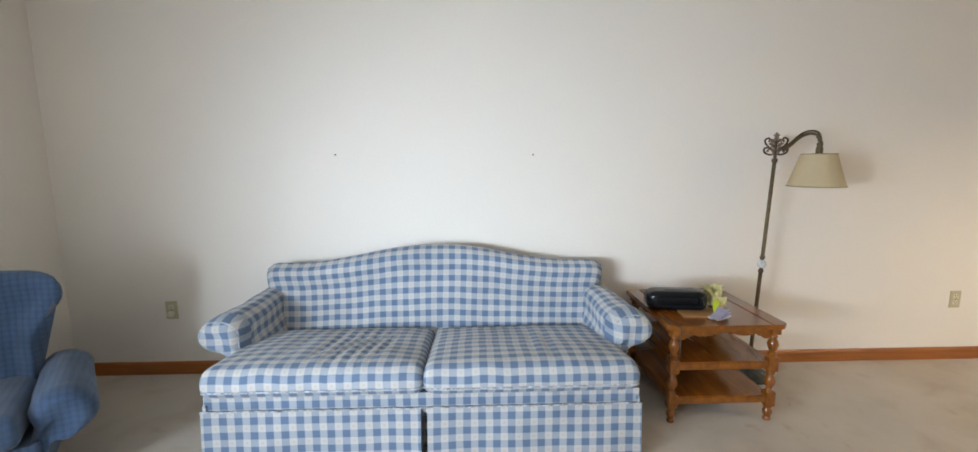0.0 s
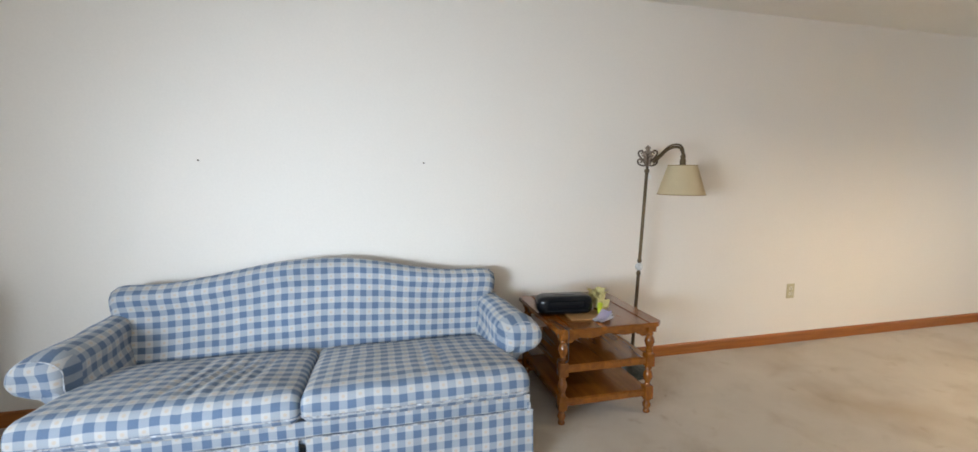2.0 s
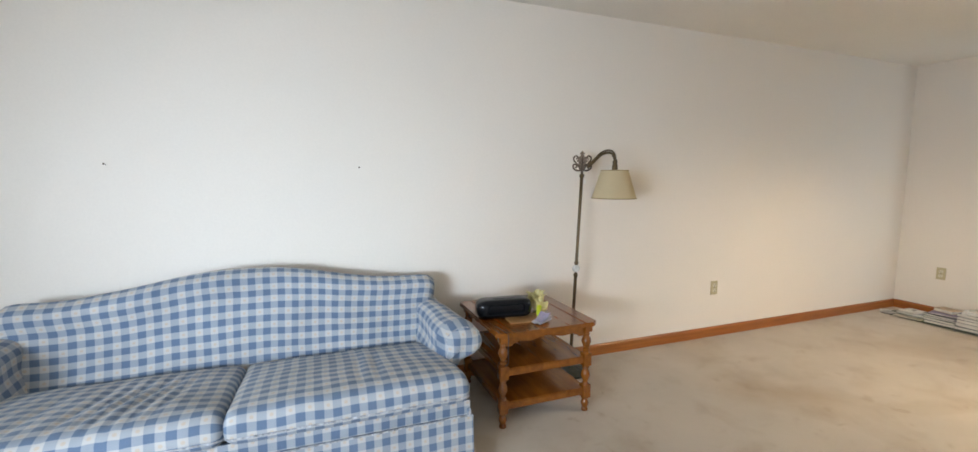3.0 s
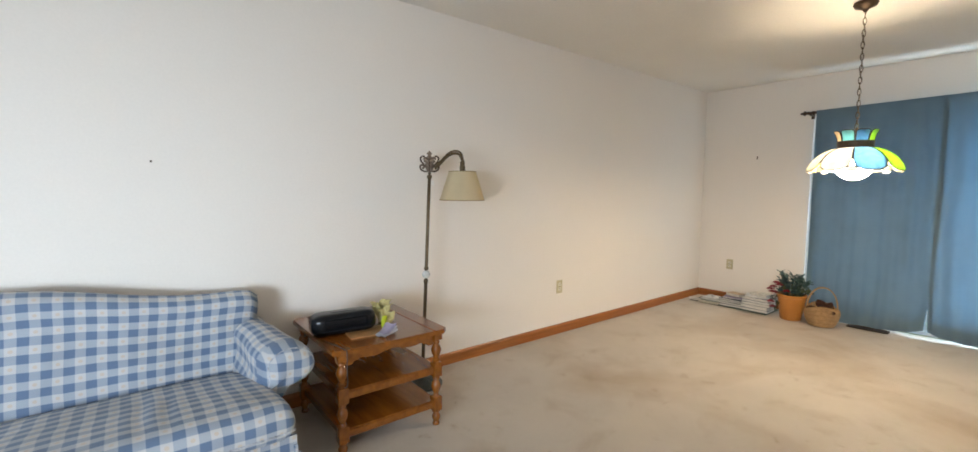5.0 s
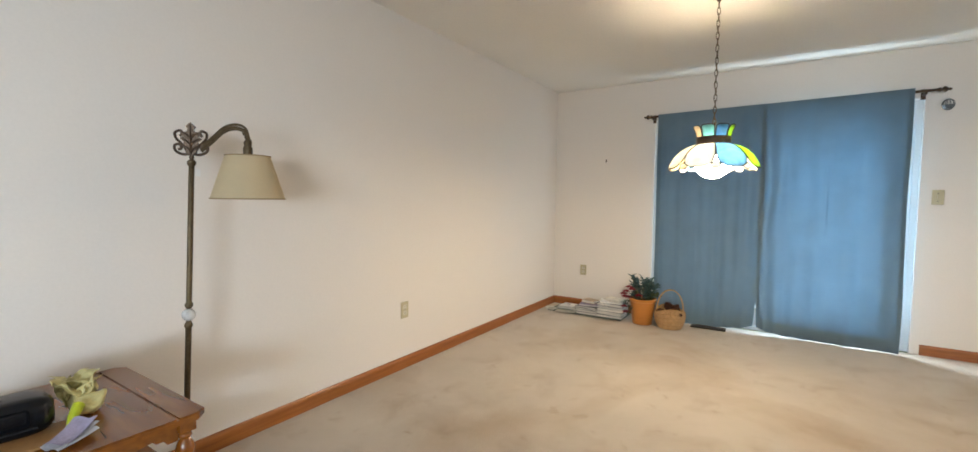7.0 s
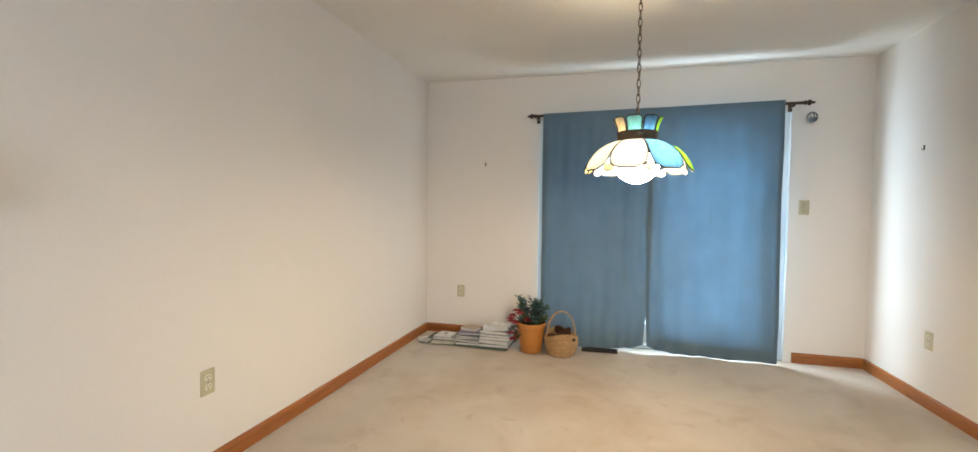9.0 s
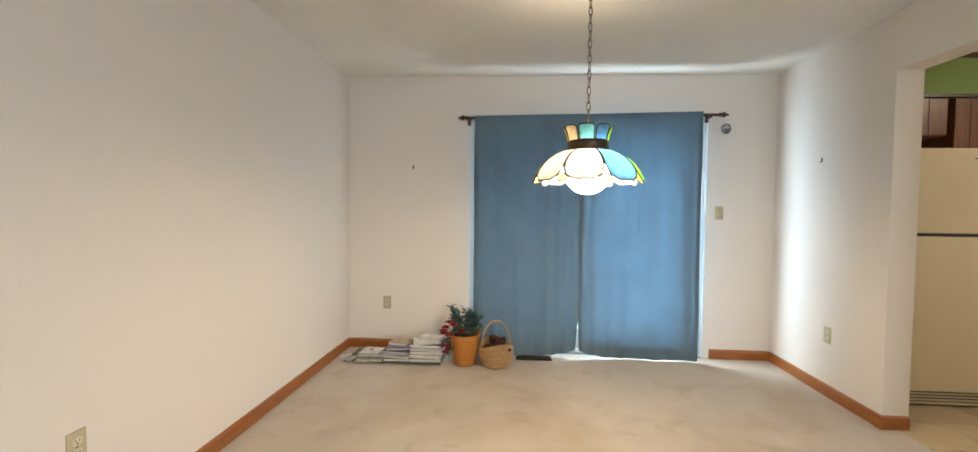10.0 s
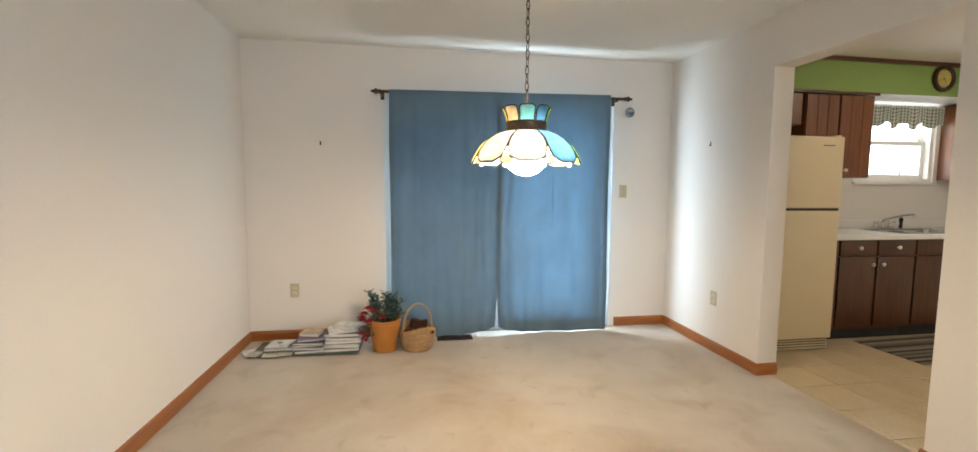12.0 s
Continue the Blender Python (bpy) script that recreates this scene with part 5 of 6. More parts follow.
def bouquet(m):
    ob = thing("artificial_flowers", m, "artificial red flowers and blue-green foliage in the pot", "flowers")
    r = random.Random(21)

    def spray(a, out, height, mat, name, leaf=0.034, count=16):
        st, lv = bmesh.new(), bmesh.new()
        p0 = Vector((0.05 * math.cos(a), 0.05 * math.sin(a), 0.20))
        p2 = Vector((out * math.cos(a), out * math.sin(a), height))
        mid = p0.lerp(p2, 0.5) + Vector((0, 0, 0.03))
        pts = smooth_curve([p0, mid, p2], 6)
        tube(st, pts, 0.0022, 5)
        for k in range(count):
            s = 0.25 + 0.75 * k / (count - 1)
            c = pts[min(len(pts) - 1, int(s * (len(pts) - 1)))]
            th = r.uniform(0, 2 * math.pi)
            tip = c + Vector((math.cos(th) * leaf, math.sin(th) * leaf, r.uniform(-0.1, 1.0) * leaf))
            leaf_blade(lv, c, tip, leaf * r.uniform(0.24, 0.36), Vector((0, 0, 1)))
        s_ob = part("stem", st, LEAF2, ob)
        part(name, lv, mat, s_ob, smooth=True)

    for k in range(24):
        spray(r.uniform(0, 2 * math.pi), r.uniform(0.05, 0.14), r.uniform(0.33, 0.455), LEAF, "leaves", 0.046)
    for k in range(10):
        spray(r.uniform(0, 2 * math.pi), r.uniform(0.10, 0.16), r.uniform(0.26, 0.34), LEAF2 if k % 2 else LEAF, "leaves", 0.040, 12)
    for k in range(6):
        spray(radians(105) + r.uniform(-0.6, 0.6), r.uniform(0.14, 0.19), r.uniform(0.06, 0.30), LEAF2, "leaves", 0.028, 12)
    blooms = [(radians(110), 0.16, 0.31), (radians(125), 0.14, 0.36), (radians(95), 0.17, 0.25), (radians(118), 0.185, 0.29), (radians(170), 0.10, 0.29), (radians(140), 0.17, 0.27), (radians(100), 0.16, 0.10), (radians(112), 0.175, 0.16), (radians(150), 0.15, 0.35)]
    for a, out, h in blooms:
        bm = bmesh.new()
        c = Vector((out * math.cos(a), out * math.sin(a), h))
        for q in range(3):
            n = 5 + q
            for i in range(n):
                th = 2 * math.pi * i / n + q * 0.5 + r.random() * 0.3
                rad = 0.012 + 0.008 * q
                tip = c + Vector((math.cos(th) * rad * 1.5, math.sin(th) * rad * 1.5, 0.014 - 0.009 * q))
                leaf_blade(bm, c, tip, 0.009 + 0.002 * q, Vector((0, 0, 1)))
        part("bloom", bm, RED, ob, "dark red bloom", True)
        bm = bmesh.new()
        tube(bm, smooth_curve([Vector((0.04 * math.cos(a), 0.04 * math.sin(a), 0.21)), Vector((out * 0.7 * math.cos(a), out * 0.7 * math.sin(a), max(h, 0.25) + 0.01)), c], 5), 0.0018, 5)
        part("stem", bm, LEAF2, ob)
    return ob


flower_pot(pose(7.80, 3.01, 0.004))
bouquet(pose(7.80, 3.01, 0.004))

WICKER = material("honey_wicker", (0.46, 0.28, 0.12), 0.6, vary=0.3, scale=(30, 200), bump=0.3)
WICKER2 = material("dark_wicker", (0.40, 0.23, 0.095), 0.6, vary=0.3, scale=(30, 200), bump=0.3)


def basket(m):
    ob = thing("wicker_basket", m, "honey-coloured woven wicker basket with a hoop handle", "basket")

    def rad(z):
        return 0.098 + 0.030 * math.sin(math.pi * min(1, z / 0.24)) + 0.012 * z / 0.2
    n = 22
    for k in range(26):
        bm = bmesh.new()
        z = 0.007 + 0.0068 * k
        pts = []
        for i in range(n * 4):
            a = 2 * math.pi * i / (n * 4)
            r = rad(z) + 0.0045 * math.sin(a * n / 2 * 1.0 + math.pi * (k % 2))
            saddle = 0.022 * math.cos(2 * a) * (k / 25) ** 2
            pts.append((r * math.cos(a), r * math.sin(a), z + saddle))
        tube(bm, pts, 0.0042, 5, True)
        part("weaver", bm, WICKER if k % 5 else WICKER2, ob, smooth=True)
    for i in range(n):
        bm = bmesh.new()
        a = 2 * math.pi * i / n
        tube(bm, [((rad(z) - 0.001) * math.cos(a), (rad(z) - 0.001) * math.sin(a), z) for z in np.linspace(0.0, 0.165, 6)], 0.003, 5)
        part("stake", bm, WICKER2, ob)
    bm = bmesh.new()
    lathe(bm, [(0.0, 0.002), (0.098, 0.002), (0.098, 0.008), (0.0, 0.008)], 24)
    part("bottom", bm, WICKER2, ob)
    for ph in (0, math.pi):
        bm = bmesh.new()
        pts = []
        for i in range(60):
            t = math.pi * i / 59
            tw = 22 * t + ph
            pts.append((0.0055 * math.cos(tw), -0.118 * math.cos(t) + 0.0035 * math.sin(tw), 0.15 + 0.212 * math.sin(t) ** 0.85 + 0.0035 * math.sin(tw)))
        tube(bm, pts, 0.0050, 6)
        part("handle", bm, WICKER, ob, "twisted cane handle", True)
    return ob


basket(pose(7.79, 2.752, 0.004, 0, 0, 20))
CONE = material("pine_cone_brown", (0.085, 0.030, 0.014), 0.7, vary=0.4, scale=(40, 200))


def pine_cone(m):
    bm = bmesh.new()
    for k in range(70):
        t = k / 69
        a = k * 2.39996
        r = 0.030 * math.sin(math.pi * (0.12 + 0.83 * t)) ** 0.8
        c = Vector((r * 0.4 * math.cos(a), r * 0.4 * math.sin(a), 0.08 * t))
        tip = Vector((r * math.cos(a), r * math.sin(a), 0.08 * t + 0.012))
        leaf_blade(bm, c, tip, 0.009, Vector((0, 0, 1)))
    lathe(bm, [(0.005, 0), (0.012, 0.02), (0.012, 0.05), (0.004, 0.08)], 8)
    o = part("pine_cone", bm, CONE, smooth=True)
    o.matrix_world = m
    return tagged(o, "dark brown open pine cone in the basket", "pine cone", "pine cones in the basket")


rnd = random.Random(8)
pc = pine_cone(pose(7.79, 2.752, 0.16, 70, 0, 30))
for k in range(13):
    a, q = k * 2.4, 0.075 * math.sqrt((k + 0.5) / 13)
    copy_thing(pc, pose(7.79 + q * math.cos(a), 2.752 + q * math.sin(a), 0.145 + rnd.uniform(0, 0.03) + 0.03 * (k < 4), rnd.uniform(20, 110), rnd.uniform(-40, 40), rnd.uniform(0, 360)))


def floor_vent(m):
    ob = thing("floor_vent", m, "dark brown metal floor register in the carpet", "floor vent")
    bm = bmesh.new()
    for b in ((-0.055, -0.043, -0.15, 0.15), (0.043, 0.055, -0.15, 0.15), (-0.043, 0.043, -0.15, -0.138), (-0.043, 0.043, 0.138, 0.15)):
        box(bm, b[0], b[1], b[2], b[3], 0.0, 0.009, 0.002)
    part("frame", bm, BRONZE, ob, smooth=True)
    part("backing", boxed(-0.043, 0.043, -0.138, 0.138, 0.0, 0.002), DARK, ob)
    for k in range(13):
        part("slat", boxed(-0.043, 0.043, -0.132 + 0.022 * k - 0.003, -0.132 + 0.022 * k + 0.003, 0.002, 0.007), BRONZE, ob)
    return ob


floor_vent(pose(7.985, 2.44, 0.006))

# ---- kitchen ----
KX = 8.06
GREEN_PAINT = material("green_paint", (0.22, 0.33, 0.085), 0.6, vary=0.05, scale=(2, 80))
WALNUT = wood("dark_cabinet_wood", (0.052, 0.017, 0.005), (0.105, 0.035, 0.009), 0.35, (16, 16, 1.1), 0.25)
WALNUT2 = wood("brown_cabinet_wood", (0.110, 0.031, 0.006), (0.210, 0.064, 0.012), 0.35, (16, 16, 1.1), 0.25)
ALMOND_ENAMEL = material("almond_enamel", (0.72, 0.60, 0.39), 0.32, vary=0.03, scale=(2, 120), bump=0.05, coat=0.2)
TILE = material("beige_floor_tile", (0.60, 0.485, 0.32), 0.15, vary=0.10, scale=(3, 60), bump=0.08)
GROUT = material("brown_grout", (0.15, 0.11, 0.065), 0.9)
WALL_TILE = material("white_wall_tile", (0.72, 0.70, 0.66), 0.3, vary=0.03, bump=0.04)
LAMINATE = material("white_laminate", (0.74, 0.73, 0.71), 0.3, vary=0.03, bump=0.02)
STEEL = material("stainless_steel", (0.5, 0.5, 0.5), 0.25, 0.95, vary=0.1)
CHROME = material("chrome", (0.7, 0.7, 0.72), 0.08, 1.0, vary=0.03)
PORCELAIN = material("white_porcelain", (0.78, 0.77, 0.74), 0.15, vary=0.02, bump=0.01)

bm = bmesh.new()
wall_with_holes(KS, SY - T, 0, CEIL, [KWIN], lambda a, b, c, d: box(bm, KX, EX, a, b, c, d))
structure("wall_kitchen_east", bm, WALL_TILE, "white kitchen wall above the counter")
structure("soffit", boxed(7.68, KX, KS, SY - T, 2.15, CEIL), GREEN_PAINT, "green painted soffit above the kitchen cabinets", "soffit")
structure("soffit_underside", boxed(7.70, KX, -2.465, -1.28, 2.145, 2.1495), WHITE, "white board under the soffit above the window", "soffit")
structure("crown_trim", boxed(7.655, 7.68, KS, SY - T, 2.402, 2.438, 0.006), WALNUT, "dark wooden trim under the kitchen ceiling", "trim")
structure("cabinet_trim", boxed(7.690, 7.705, -1.30, SY - T, 2.128, 2.150, 0.003), WALNUT, "dark wooden strip above the cabinets", "trim")

bm = bmesh.new()
box(bm, KW, KX, KS, 0.33, -0.05, -0.006)
kfloor = structure("floor_kitchen", bm, GROUT, "beige ceramic tile floor with brown joints", "floor")


def fridge(m):
    """Local x is depth from the doors back, y runs along the wall."""
    ob = thing("refrigerator", m, "almond two-door top-freezer refrigerator", "refrigerator")
    w = 0.74
    part("body", boxed(0.065, 0.70, -w / 2 + 0.004, w / 2 - 0.004, 0.03, 1.695, 0.006), ALMOND_ENAMEL, ob, smooth=True)
    for name, z0, z1 in (("freezer_door", 1.150, 1.705), ("door", 0.105, 1.130)):
        d = part(name, boxed(0.0, 0.06, -w / 2, w / 2, z0, z1, 0.010, 3), ALMOND_ENAMEL, ob, smooth=True)
        part("gasket", boxed(0.060, 0.066, -w / 2 + 0.012, w / 2 - 0.012, z0 + 0.01, z1 - 0.01), DARK, d)
        if name == "freezer_door":
            part("badge", boxed(-0.002, 0.004, -w / 2 + 0.09, -w / 2 + 0.19, 1.632, 1.640), PEWTER, d, "small metal badge bar")
    # black strip standing in for the shade between the two doors
    part("door_gap", boxed(0.012, 0.062, -w / 2 + 0.004, w / 2 - 0.004, 1.126, 1.154), DARK, ob)
    part("grille", boxed(0.035, 0.06, -w / 2 + 0.01, w / 2 - 0.01, 0.012, 0.098), DARK, ob)
    for k in range(4):
        part("grille_bar", boxed(0.022, 0.036, -w / 2 + 0.01, w / 2 - 0.01, 0.016 + 0.021 * k, 0.027 + 0.021 * k, 0.002), ALMOND_ENAMEL, ob)
    part("hinge_cap", boxed(0.01, 0.09, -w / 2 + 0.02, -w / 2 + 0.07, 1.705, 1.718, 0.004), ALMOND_ENAMEL, ob, smooth=True)
    for y in (-0.3, 0.3):
        for x in (0.12, 0.62):
            part("foot", boxed(x - 0.02, x + 0.02, y - 0.02, y + 0.02, 0.0, 0.032), DARK, ob)
    return ob


fridge(pose(7.285, -0.165, 0.0))


# Unseen fixture, assumed from the warm light on fridge and tiles.
def ceiling_light(m):
    ob = thing("ceiling_light", m, "unseen round lit opal glass light, assumed on the kitchen ceiling", "ceiling light")
    bm = bmesh.new()
    lathe(bm, [(0.150, 0.0), (0.158, -0.006), (0.158, -0.028), (0.150, -0.034), (0.0, -0.034)], 36)
    part("pan", bm, WHITE, ob, smooth=True)
    bm = bmesh.new()
    lathe(bm, [(0.146, -0.030), (0.150, -0.050), (0.132, -0.078), (0.090, -0.098), (0.0, -0.108)], 36)
    part("diffuser", bm, KITCHEN_GLOW, ob, "glowing opal glass bowl", True)
    return ob


KITCHEN_GLOW = glowing("lit_bowl", (1.0, 0.82, 0.58), 46.0)
ceiling_light(pose(6.35, -1.35, CEIL))


def knob(parent, x, y, z):
    bm = bmesh.new()
    lathe(bm, [(0.006, 0.0), (0.006, 0.010), (0.015, 0.016), (0.017, 0.024), (0.012, 0.030), (0.004, 0.032)], 14, m=Matrix.Translation((x, y, z)) @ Matrix.Rotation(radians(-90), 4, "Y"))
    return part("knob", bm, PORCELAIN, parent, "white porcelain knob", True)


def door_panel(x, y0, y1, z0, z1, mat, planks):
    """Plank-look door: a slab with upright grooves cut between boards."""
    bm = bmesh.new()
    n = planks
    w = (y1 - y0) / n
    for k in range(n):
        g = 0.0016
        box(bm, x, x + 0.019, y0 + k * w + (g if k else 0), y0 + (k + 1) * w - (g if k < n - 1 else 0), z0, z1, 0.002, 1)
    box(bm, x + 0.005, x + 0.018, y0 + 0.002, y1 - 0.002, z0 + 0.002, z1 - 0.002)
    return bm


def base_cabinet(y1, y0, drawer, knob_side):
    ob = thing("base_cabinet", pose(7.45, 0, 0), "dark walnut base cabinet with a drawer and white knobs", "cabinet", "kitchen base cabinets")
    part("body", boxed(0.019, KX - 7.45 - 0.004, y0 + 0.001, y1 - 0.001, 0.10, 0.878), WALNUT, ob)
    part("toe_kick", boxed(0.075, 0.10, y0 + 0.001, y1 - 0.001, 0.0, 0.10), DARK, ob)
    d = part("drawer", boxed(0.0, 0.018, y0 + 0.010, y1 - 0.010, 0.742, 0.868, 0.004), WALNUT, ob, smooth=True)
    if drawer:
        knob(d, 0.0, (y0 + y1) / 2, 0.808)
    d = part("door", boxed(0.0, 0.018, y0 + 0.010, y1 - 0.010, 0.125, 0.728, 0.004), WALNUT, ob, smooth=True)
    knob(d, 0.0, (y0 + 0.05) if knob_side < 0 else (y1 - 0.05), 0.665)
    return ob


base_cabinet(-0.74, -1.115, True, -1)
base_cabinet(-1.117, -1.512, True, 1)
base_cabinet(-1.514, -1.98, False, -1)
base_cabinet(-1.982, -2.45, False, 1)
base_cabinet(-2.452, -2.95, True, 1)
base_cabinet(-0.56, -0.738, False, 1)


def upper_cabinet(y1, y0, z0, planks, knob_at=None):
    ob = thing("wall_cabinet", pose(7.71, 0, 0), "brown wooden wall cabinet with plank doors", "cabinet", "kitchen wall cabinets")
    part("body", boxed(0.020, KX - 7.71 - 0.004, y0 + 0.001, y1 - 0.001, z0, 2.128), WALNUT2, ob)
    d = part("door", door_panel(0.0, y0 + 0.008, y1 - 0.008, z0 + 0.006, 2.122, WALNUT2, planks), WALNUT2, ob)
    if knob_at:
        knob(d, 0.0, *knob_at)
    return ob


upper_cabinet(SY - T - 0.004, -0.14, 1.852, 3)
upper_cabinet(-0.142, -0.545, 1.852, 3)
upper_cabinet(-0.580, -0.918, 1.405, 3)
upper_cabinet(-0.920, -1.275, 1.405, 3, (-1.0, 1.468))
upper_cabinet(-2.47, -2.95, 1.40, 4)


def countertop():
    ob = thing("countertop", pose(7.42, 0, 0), "white laminate kitchen countertop with a sink cut-out", "countertop")
    y_in, y_out, x0, x1 = -1.45, -2.25, 0.09, 0.52
    bm = bmesh.new()
    for b in ((0, KX - 7.42, y_in, -0.56), (0, KX - 7.42, -2.95, y_out), (0, x0, y_out, y_in), (x1, KX - 7.42, y_out, y_in)):
        box(bm, *b[:2], *b[2:], 0.879, 0.917)
    part("top", bm, LAMINATE, ob)
    part("backsplash", boxed(KX - 7.42 - 0.018, KX - 7.42 - 0.002, -2.95, -0.56, 0.9175, 1.0, 0.003), LAMINATE, ob)
    return ob


countertop()


def sink():
    ob = thing("kitchen_sink", pose(7.725, -1.85, 0.917), "stainless steel double sink set in the counter", "sink")
    bm = bmesh.new()
    rim = [rounded_ring(0.45, 0.82, 0.05, 4), rounded_ring(0.40, 0.77, 0.05, 4), rounded_ring(0.38, 0.75, 0.05, 4), rounded_ring(0.34, 0.70, 0.04, 4)]
    zs = (0.003, 0.005, -0.004, -0.17)
    loft(bm, [[Vector((a, b, z)) for a, b in r] for r, z in zip(rim, zs)], caps=False)
    bm.faces.new([v for v in bm.verts if v.co.z < -0.16])
    part("basin", bm, STEEL, ob, smooth=True)
    part("divider", boxed(-0.18, 0.18, -0.02, 0.02, -0.16, -0.01, 0.008), STEEL, ob, smooth=True)
    return ob


sink()


def faucet():
    ob = thing("faucet", pose(7.99, -1.80, 0.923), "chrome kitchen faucet with a swing spout", "faucet")
    part("deck_plate", boxed(-0.025, 0.025, -0.11, 0.11, -0.004, 0.012, 0.006), CHROME, ob, smooth=True)
    bm = bmesh.new()
    tube(bm, smooth_curve([(0, 0, 0.01), (0, 0, 0.07), (-0.02, -0.01, 0.09), (-0.10, -0.07, 0.125), (-0.17, -0.12, 0.145), (-0.185, -0.13, 0.125)], 6), 0.010, 10)
    part("spout", bm, CHROME, ob, smooth=True)
    for y in (-0.085, 0.085):
        bm = bmesh.new()
        lathe(bm, [(0.018, 0.01), (0.020, 0.03), (0.012, 0.045), (0.020, 0.055), (0.018, 0.068), (0.006, 0.072)], 14, (0, y))
        box(bm, -0.05, 0.0, y - 0.006, y + 0.006, 0.056, 0.066, 0.003)
        part("tap_handle", bm, CHROME, ob, smooth=True)
    bm = bmesh.new()
    lathe(bm, [(0.014, -0.003), (0.016, 0.02), (0.012, 0.05), (0.018, 0.07), (0.016, 0.10), (0.006, 0.106)], 12, (-0.01, -0.20))
    part("sprayer", bm, DARK_GLOSS, ob, "black side sprayer", True)
    return ob


faucet()


def window(name, y0, y1, z0, z1, x_in, x_out):
    ob = thing(name, pose(0, 0, 0), "white double-hung kitchen window above the sink", "window", kind="structure")
    part("sill", boxed(x_in - 0.035, x_in + 0.05, y0 - 0.04, y1 + 0.04, z0 - 0.028, z0 - 0.001, 0.004), WHITE, ob, smooth=True)
    for b in ((y0, y0 + 0.035, z0, z1), (y1 - 0.035, y1, z0, z1), (y0 + 0.035, y1 - 0.035, z1 - 0.035, z1), (y0 + 0.035, y1 - 0.035, z0, z0 + 0.03)):
        part("window_frame", boxed(x_in + 0.01, x_out - 0.02, b[0], b[1], b[2], b[3]), WHITE, ob)
    mid = (z0 + z1) / 2
    for a, b, x in ((z0 + 0.03, mid + 0.02, x_in + 0.06), (mid - 0.02, z1 - 0.035, x_in + 0.10)):
        bm = bmesh.new()
        ya, yb = y0 + 0.035, y1 - 0.035
        box(bm, x, x + 0.035, ya, ya + 0.045, a, b)
        box(bm, x, x + 0.035, yb - 0.045, yb, a, b)
        box(bm, x, x + 0.035, ya + 0.045, yb - 0.045, a, a + 0.045)
        box(bm, x, x + 0.035, ya + 0.045, yb - 0.045, b - 0.04, b)
        s = part("sash", bm, WHITE, ob)
        g = part("pane", boxed(x + 0.014, x + 0.018, ya + 0.044, yb - 0.044, a + 0.044, b - 0.039), GLASS, s)
        g.visible_shadow = False
    return ob


window("window_1", KWIN[0], KWIN[1], KWIN[2], KWIN[3], KX, EX + 0.2)
CASING = ((KX - 0.014, KX, KWIN[0] - 0.05, KWIN[0], KWIN[2], 2.15), (KX - 0.014, KX, KWIN[1], KWIN[1] + 0.05, KWIN[2], 2.15))
for b in CASING:
    structure("trim", boxed(*b, 0.003), WHITE, "white painted window casing", "trim")

CHECK_GREEN = gingham("green_check", 0.03)
e = [n for n in CHECK_GREEN.node_tree.nodes if n.type == "VALTORGB"][0].color_ramp.elements
e[0].color, e[1].color, e[2].color = (0.72, 0.72, 0.66, 1), (0.42, 0.45, 0.38, 1), (0.12, 0.17, 0.12, 1)


def valance():
    ob = thing("valance", pose(KX - 0.05, 0, 0), "green and white checked ruffled window valance", "valance")
    bm = bmesh.new()
    rings = []
    n = 90
    for j in range(9):
        f = j / 8
        fr, bk = [], []
        for i in range(n + 1):
            s = i / n
            y = KWIN[0] - 0.03 + (KWIN[1] - KWIN[0] + 0.06) * s
            low = 1.93 + 0.028 * math.sin(s * 2 * math.pi * 4.5) + 0.012 * math.sin(s * 47)
            z = 2.118 + (low - 2.118) * f
            x = 0.010 * math.sin(s * 2 * math.pi * 13) * (0.4 + 0.6 * f) + 0.006 * math.sin(s * 2 * math.pi * 5 + 1)
            fr.append(Vector((x - 0.002, y, z)))
            bk.append(Vector((x, y, z)))
        rings.append(fr + bk[::-1])
    loft(bm, rings, caps=False)
    part("cloth", bm, CHECK_GREEN, ob, smooth="all")
    bm = bmesh.new()
    tube(bm, [(0.012, KWIN[0] - 0.04, 2.112), (0.012, KWIN[1] + 0.04, 2.112)], 0.006, 8)
    for y in (KWIN[0] - 0.04, KWIN[1] + 0.04):
        tube(bm, [(0.012, y, 2.112), (0.05, y, 2.112)], 0.006, 8)
    part("rod", bm, WHITE, ob, smooth=True)
    return ob


valance()


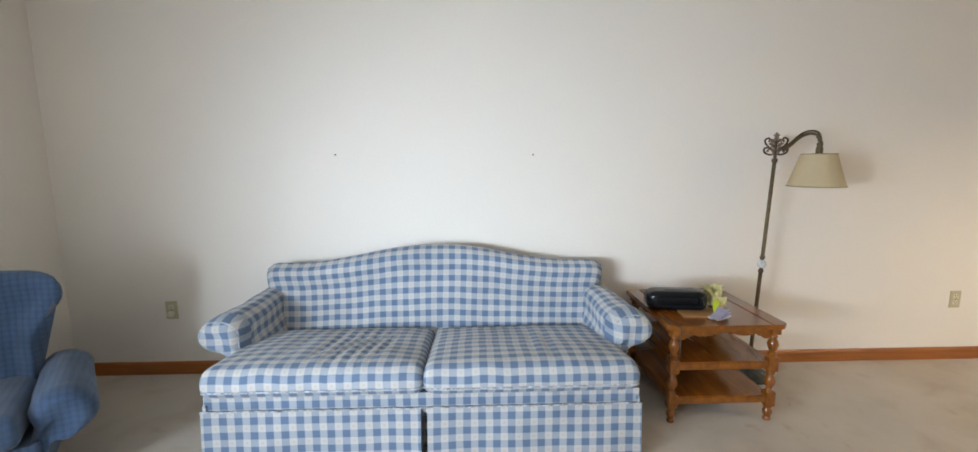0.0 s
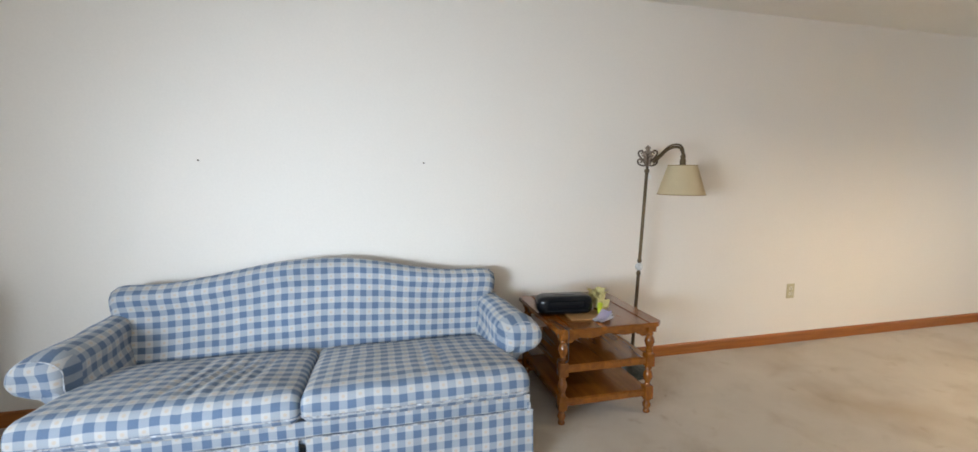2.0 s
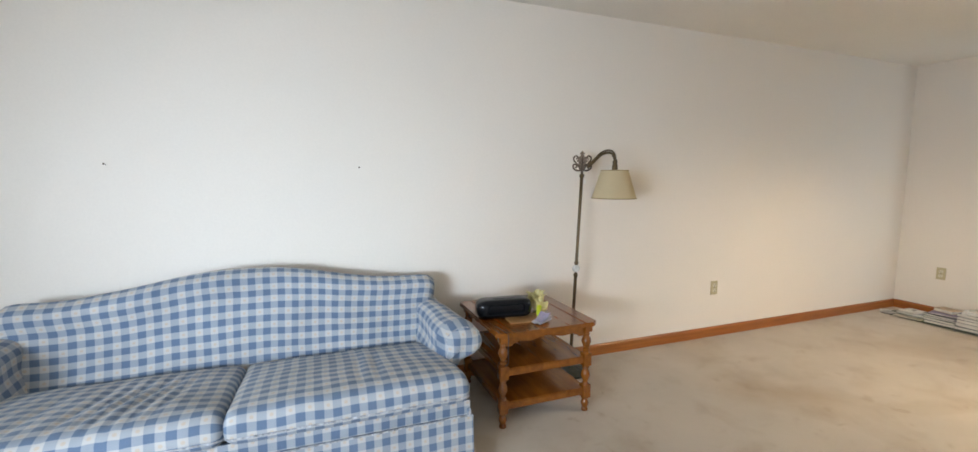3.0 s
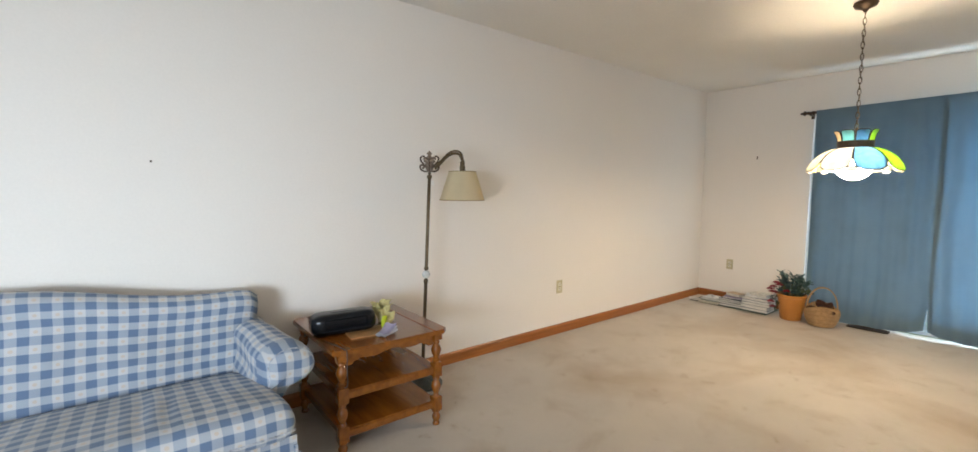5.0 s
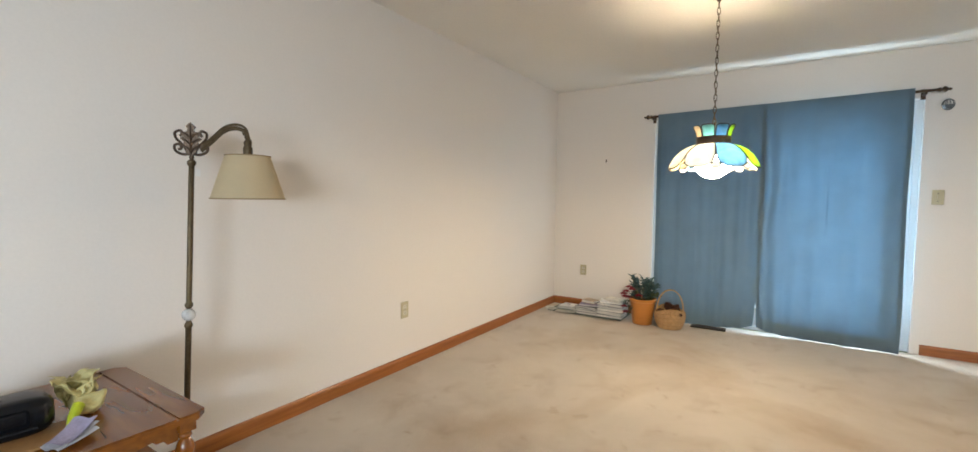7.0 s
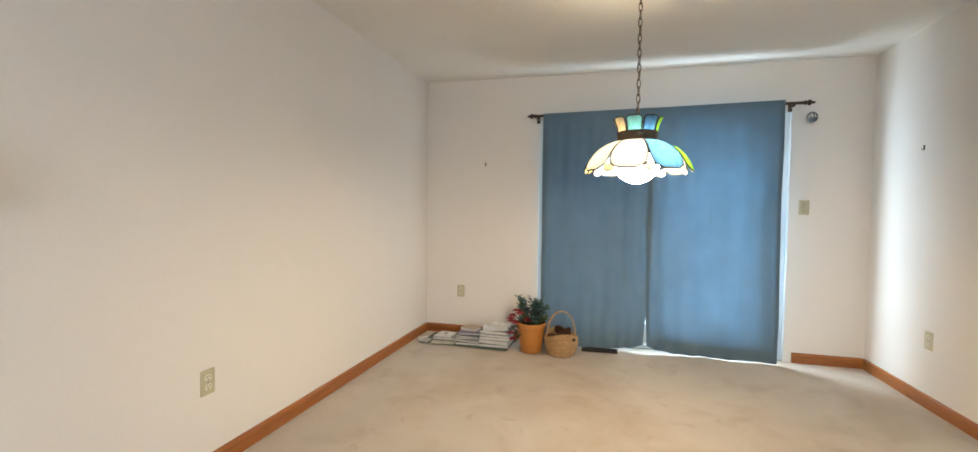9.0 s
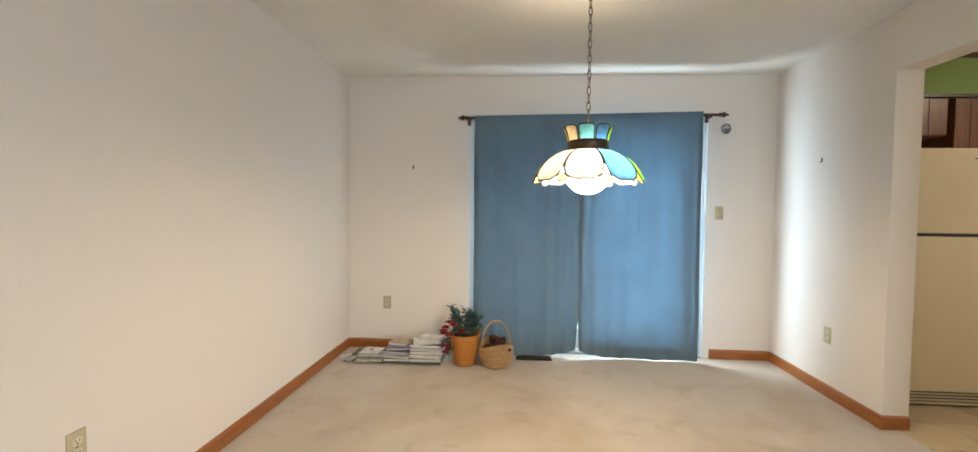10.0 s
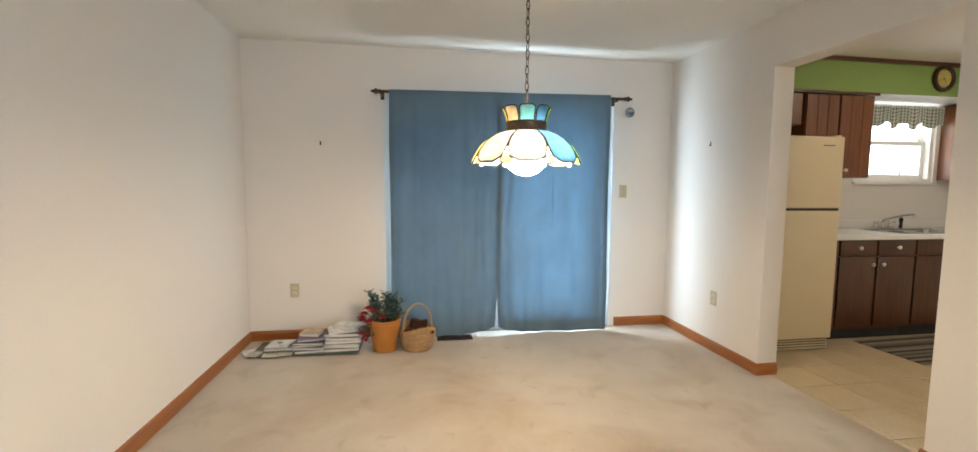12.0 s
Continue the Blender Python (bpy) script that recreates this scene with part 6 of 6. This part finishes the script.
def clock(m):
    ob = thing("wall_clock", m, "round wall clock with a dark rim and yellowed face", "clock")
    bm = bmesh.new()
    lathe(bm, [(0.118, 0.0), (0.120, 0.015), (0.112, 0.030), (0.096, 0.034), (0.086, 0.026), (0.080, 0.012), (0.0, 0.012)], 36)
    part("rim", bm, BRONZE, ob, smooth=True)
    bm = bmesh.new()
    lathe(bm, [(0.0, 0.0125), (0.079, 0.0125), (0.079, 0.0145), (0.0, 0.0145)], 32)
    part("face", bm, CLOCK_FACE, ob, "yellowed clock face")
    for name, ln, w, deg in (("hour_hand", 0.042, 0.005, 125), ("minute_hand", 0.064, 0.0035, 20)):
        o = part(name, boxed(-w / 2, w / 2, -0.008, ln, 0.0150, 0.0162), DARK, ob)
        o.rotation_euler.z = radians(deg)
    for k in range(12):
        o = part("hour_mark", boxed(-0.002, 0.002, 0.062, 0.072, 0.0146, 0.0152), DARK, ob)
        o.rotation_euler.z = radians(30 * k)
    return ob


CLOCK_FACE = material("yellowed_face", (0.50, 0.42, 0.12), 0.5, vary=0.15)
clock(pose(7.68, -1.93, 2.30) @ pose(0, 0, 0, 0, -90, 0))


def kitchen_mat(m):
    ob = thing("kitchen_mat", m, "striped grey and black woven kitchen mat", "mat")
    cols = (0, 1, 2, 1, 0, 3, 0, 1, 2, 0, 1, 3, 0, 2, 1, 0)
    mats = [material("mat_" + n, c, 0.9, vary=0.25, scale=(20, 300), bump=0.6) for n, c in (("grey", (0.17, 0.15, 0.12)), ("black", (0.035, 0.03, 0.028)), ("tan", (0.26, 0.21, 0.15)), ("brown", (0.10, 0.075, 0.05)))]
    w = 0.53 / len(cols)
    for k, c in enumerate(cols):
        part("stripe", boxed(-0.265 + w * k, -0.265 + w * (k + 1), -0.62, 0.62, 0.0, 0.007, 0.0015, 1), mats[c], ob)
    return ob


kitchen_mat(pose(7.20, -1.57, 0.001, 0, 0, 2))


# ---- front window and ground outside ----
def front_window():
    ob = thing("window_2", pose(0, 0, 0), "wide white window in the living room wall", "window", kind="structure")
    y0, y1, z0, z1 = LWIN
    mid = (y0 + y1) / 2
    for b in ((y0, y0 + 0.04, z0, z1), (y1 - 0.04, y1, z0, z1), (y0 + 0.04, y1 - 0.04, z1 - 0.04, z1), (y0 + 0.04, y1 - 0.04, z0, z0 + 0.04), (mid - 0.02, mid + 0.02, z0 + 0.04, z1 - 0.04)):
        part("window_frame", boxed(WX - T + 0.005, WX - T + 0.06, b[0], b[1], b[2], b[3]), WHITE, ob)
    for a, b in ((y0 + 0.04, mid - 0.02), (mid + 0.02, y1 - 0.04)):
        g = part("pane", boxed(WX - T + 0.02, WX - T + 0.025, a, b, z0 + 0.04, z1 - 0.04), GLASS, ob)
        g.visible_shadow = False
    part("sill", boxed(WX - 0.03, WX + 0.03, y0 - 0.03, y1 + 0.03, z0 - 0.03, z0 - 0.001, 0.004), WHITE, ob, smooth=True)
    return ob


front_window()
LAWN = material("pale_ground", (0.22, 0.24, 0.14), 0.95, vary=0.3, scale=(0.3, 6.0))
bm = bmesh.new()
bmesh.ops.create_grid(bm, x_segments=8, y_segments=8, size=400)
for v in bm.verts:
    v.co.z = -0.35
structure("ground", bm, LAWN, "flat lawn around the house", "ground")

# ---- floor tiles ----
tile_mesh = None
for i in range(10):
    for j in range(-1, 13):
        x0, y0 = 6.10 + 0.31 * (i - 3), 0.30 - 0.31 * (j + 1)
        xa, xb, ya, yb = max(x0, KW), min(x0 + 0.31, KX), max(y0, KS), min(y0 + 0.31, 0.332)
        if xb - xa < 0.02 or yb - ya < 0.02:
            continue
        whole = abs(xb - xa - 0.31) < 1e-6 and abs(yb - ya - 0.31) < 1e-6
        if whole and tile_mesh:
            o = new("tile", tile_mesh)
            o.parent = kfloor
        else:
            wx, wy = (xb - xa) / 2 - 0.0035, (yb - ya) / 2 - (0.0035 if yb < 0.32 else 0.001)
            o = part("tile", boxed(-wx, wx, -wy, wy, -0.008, 0.0, 0.002, 1), TILE, kfloor)
            if whole:
                tile_mesh = o.data
        o.location = ((xa + xb) / 2, (ya + yb) / 2, 0.001)
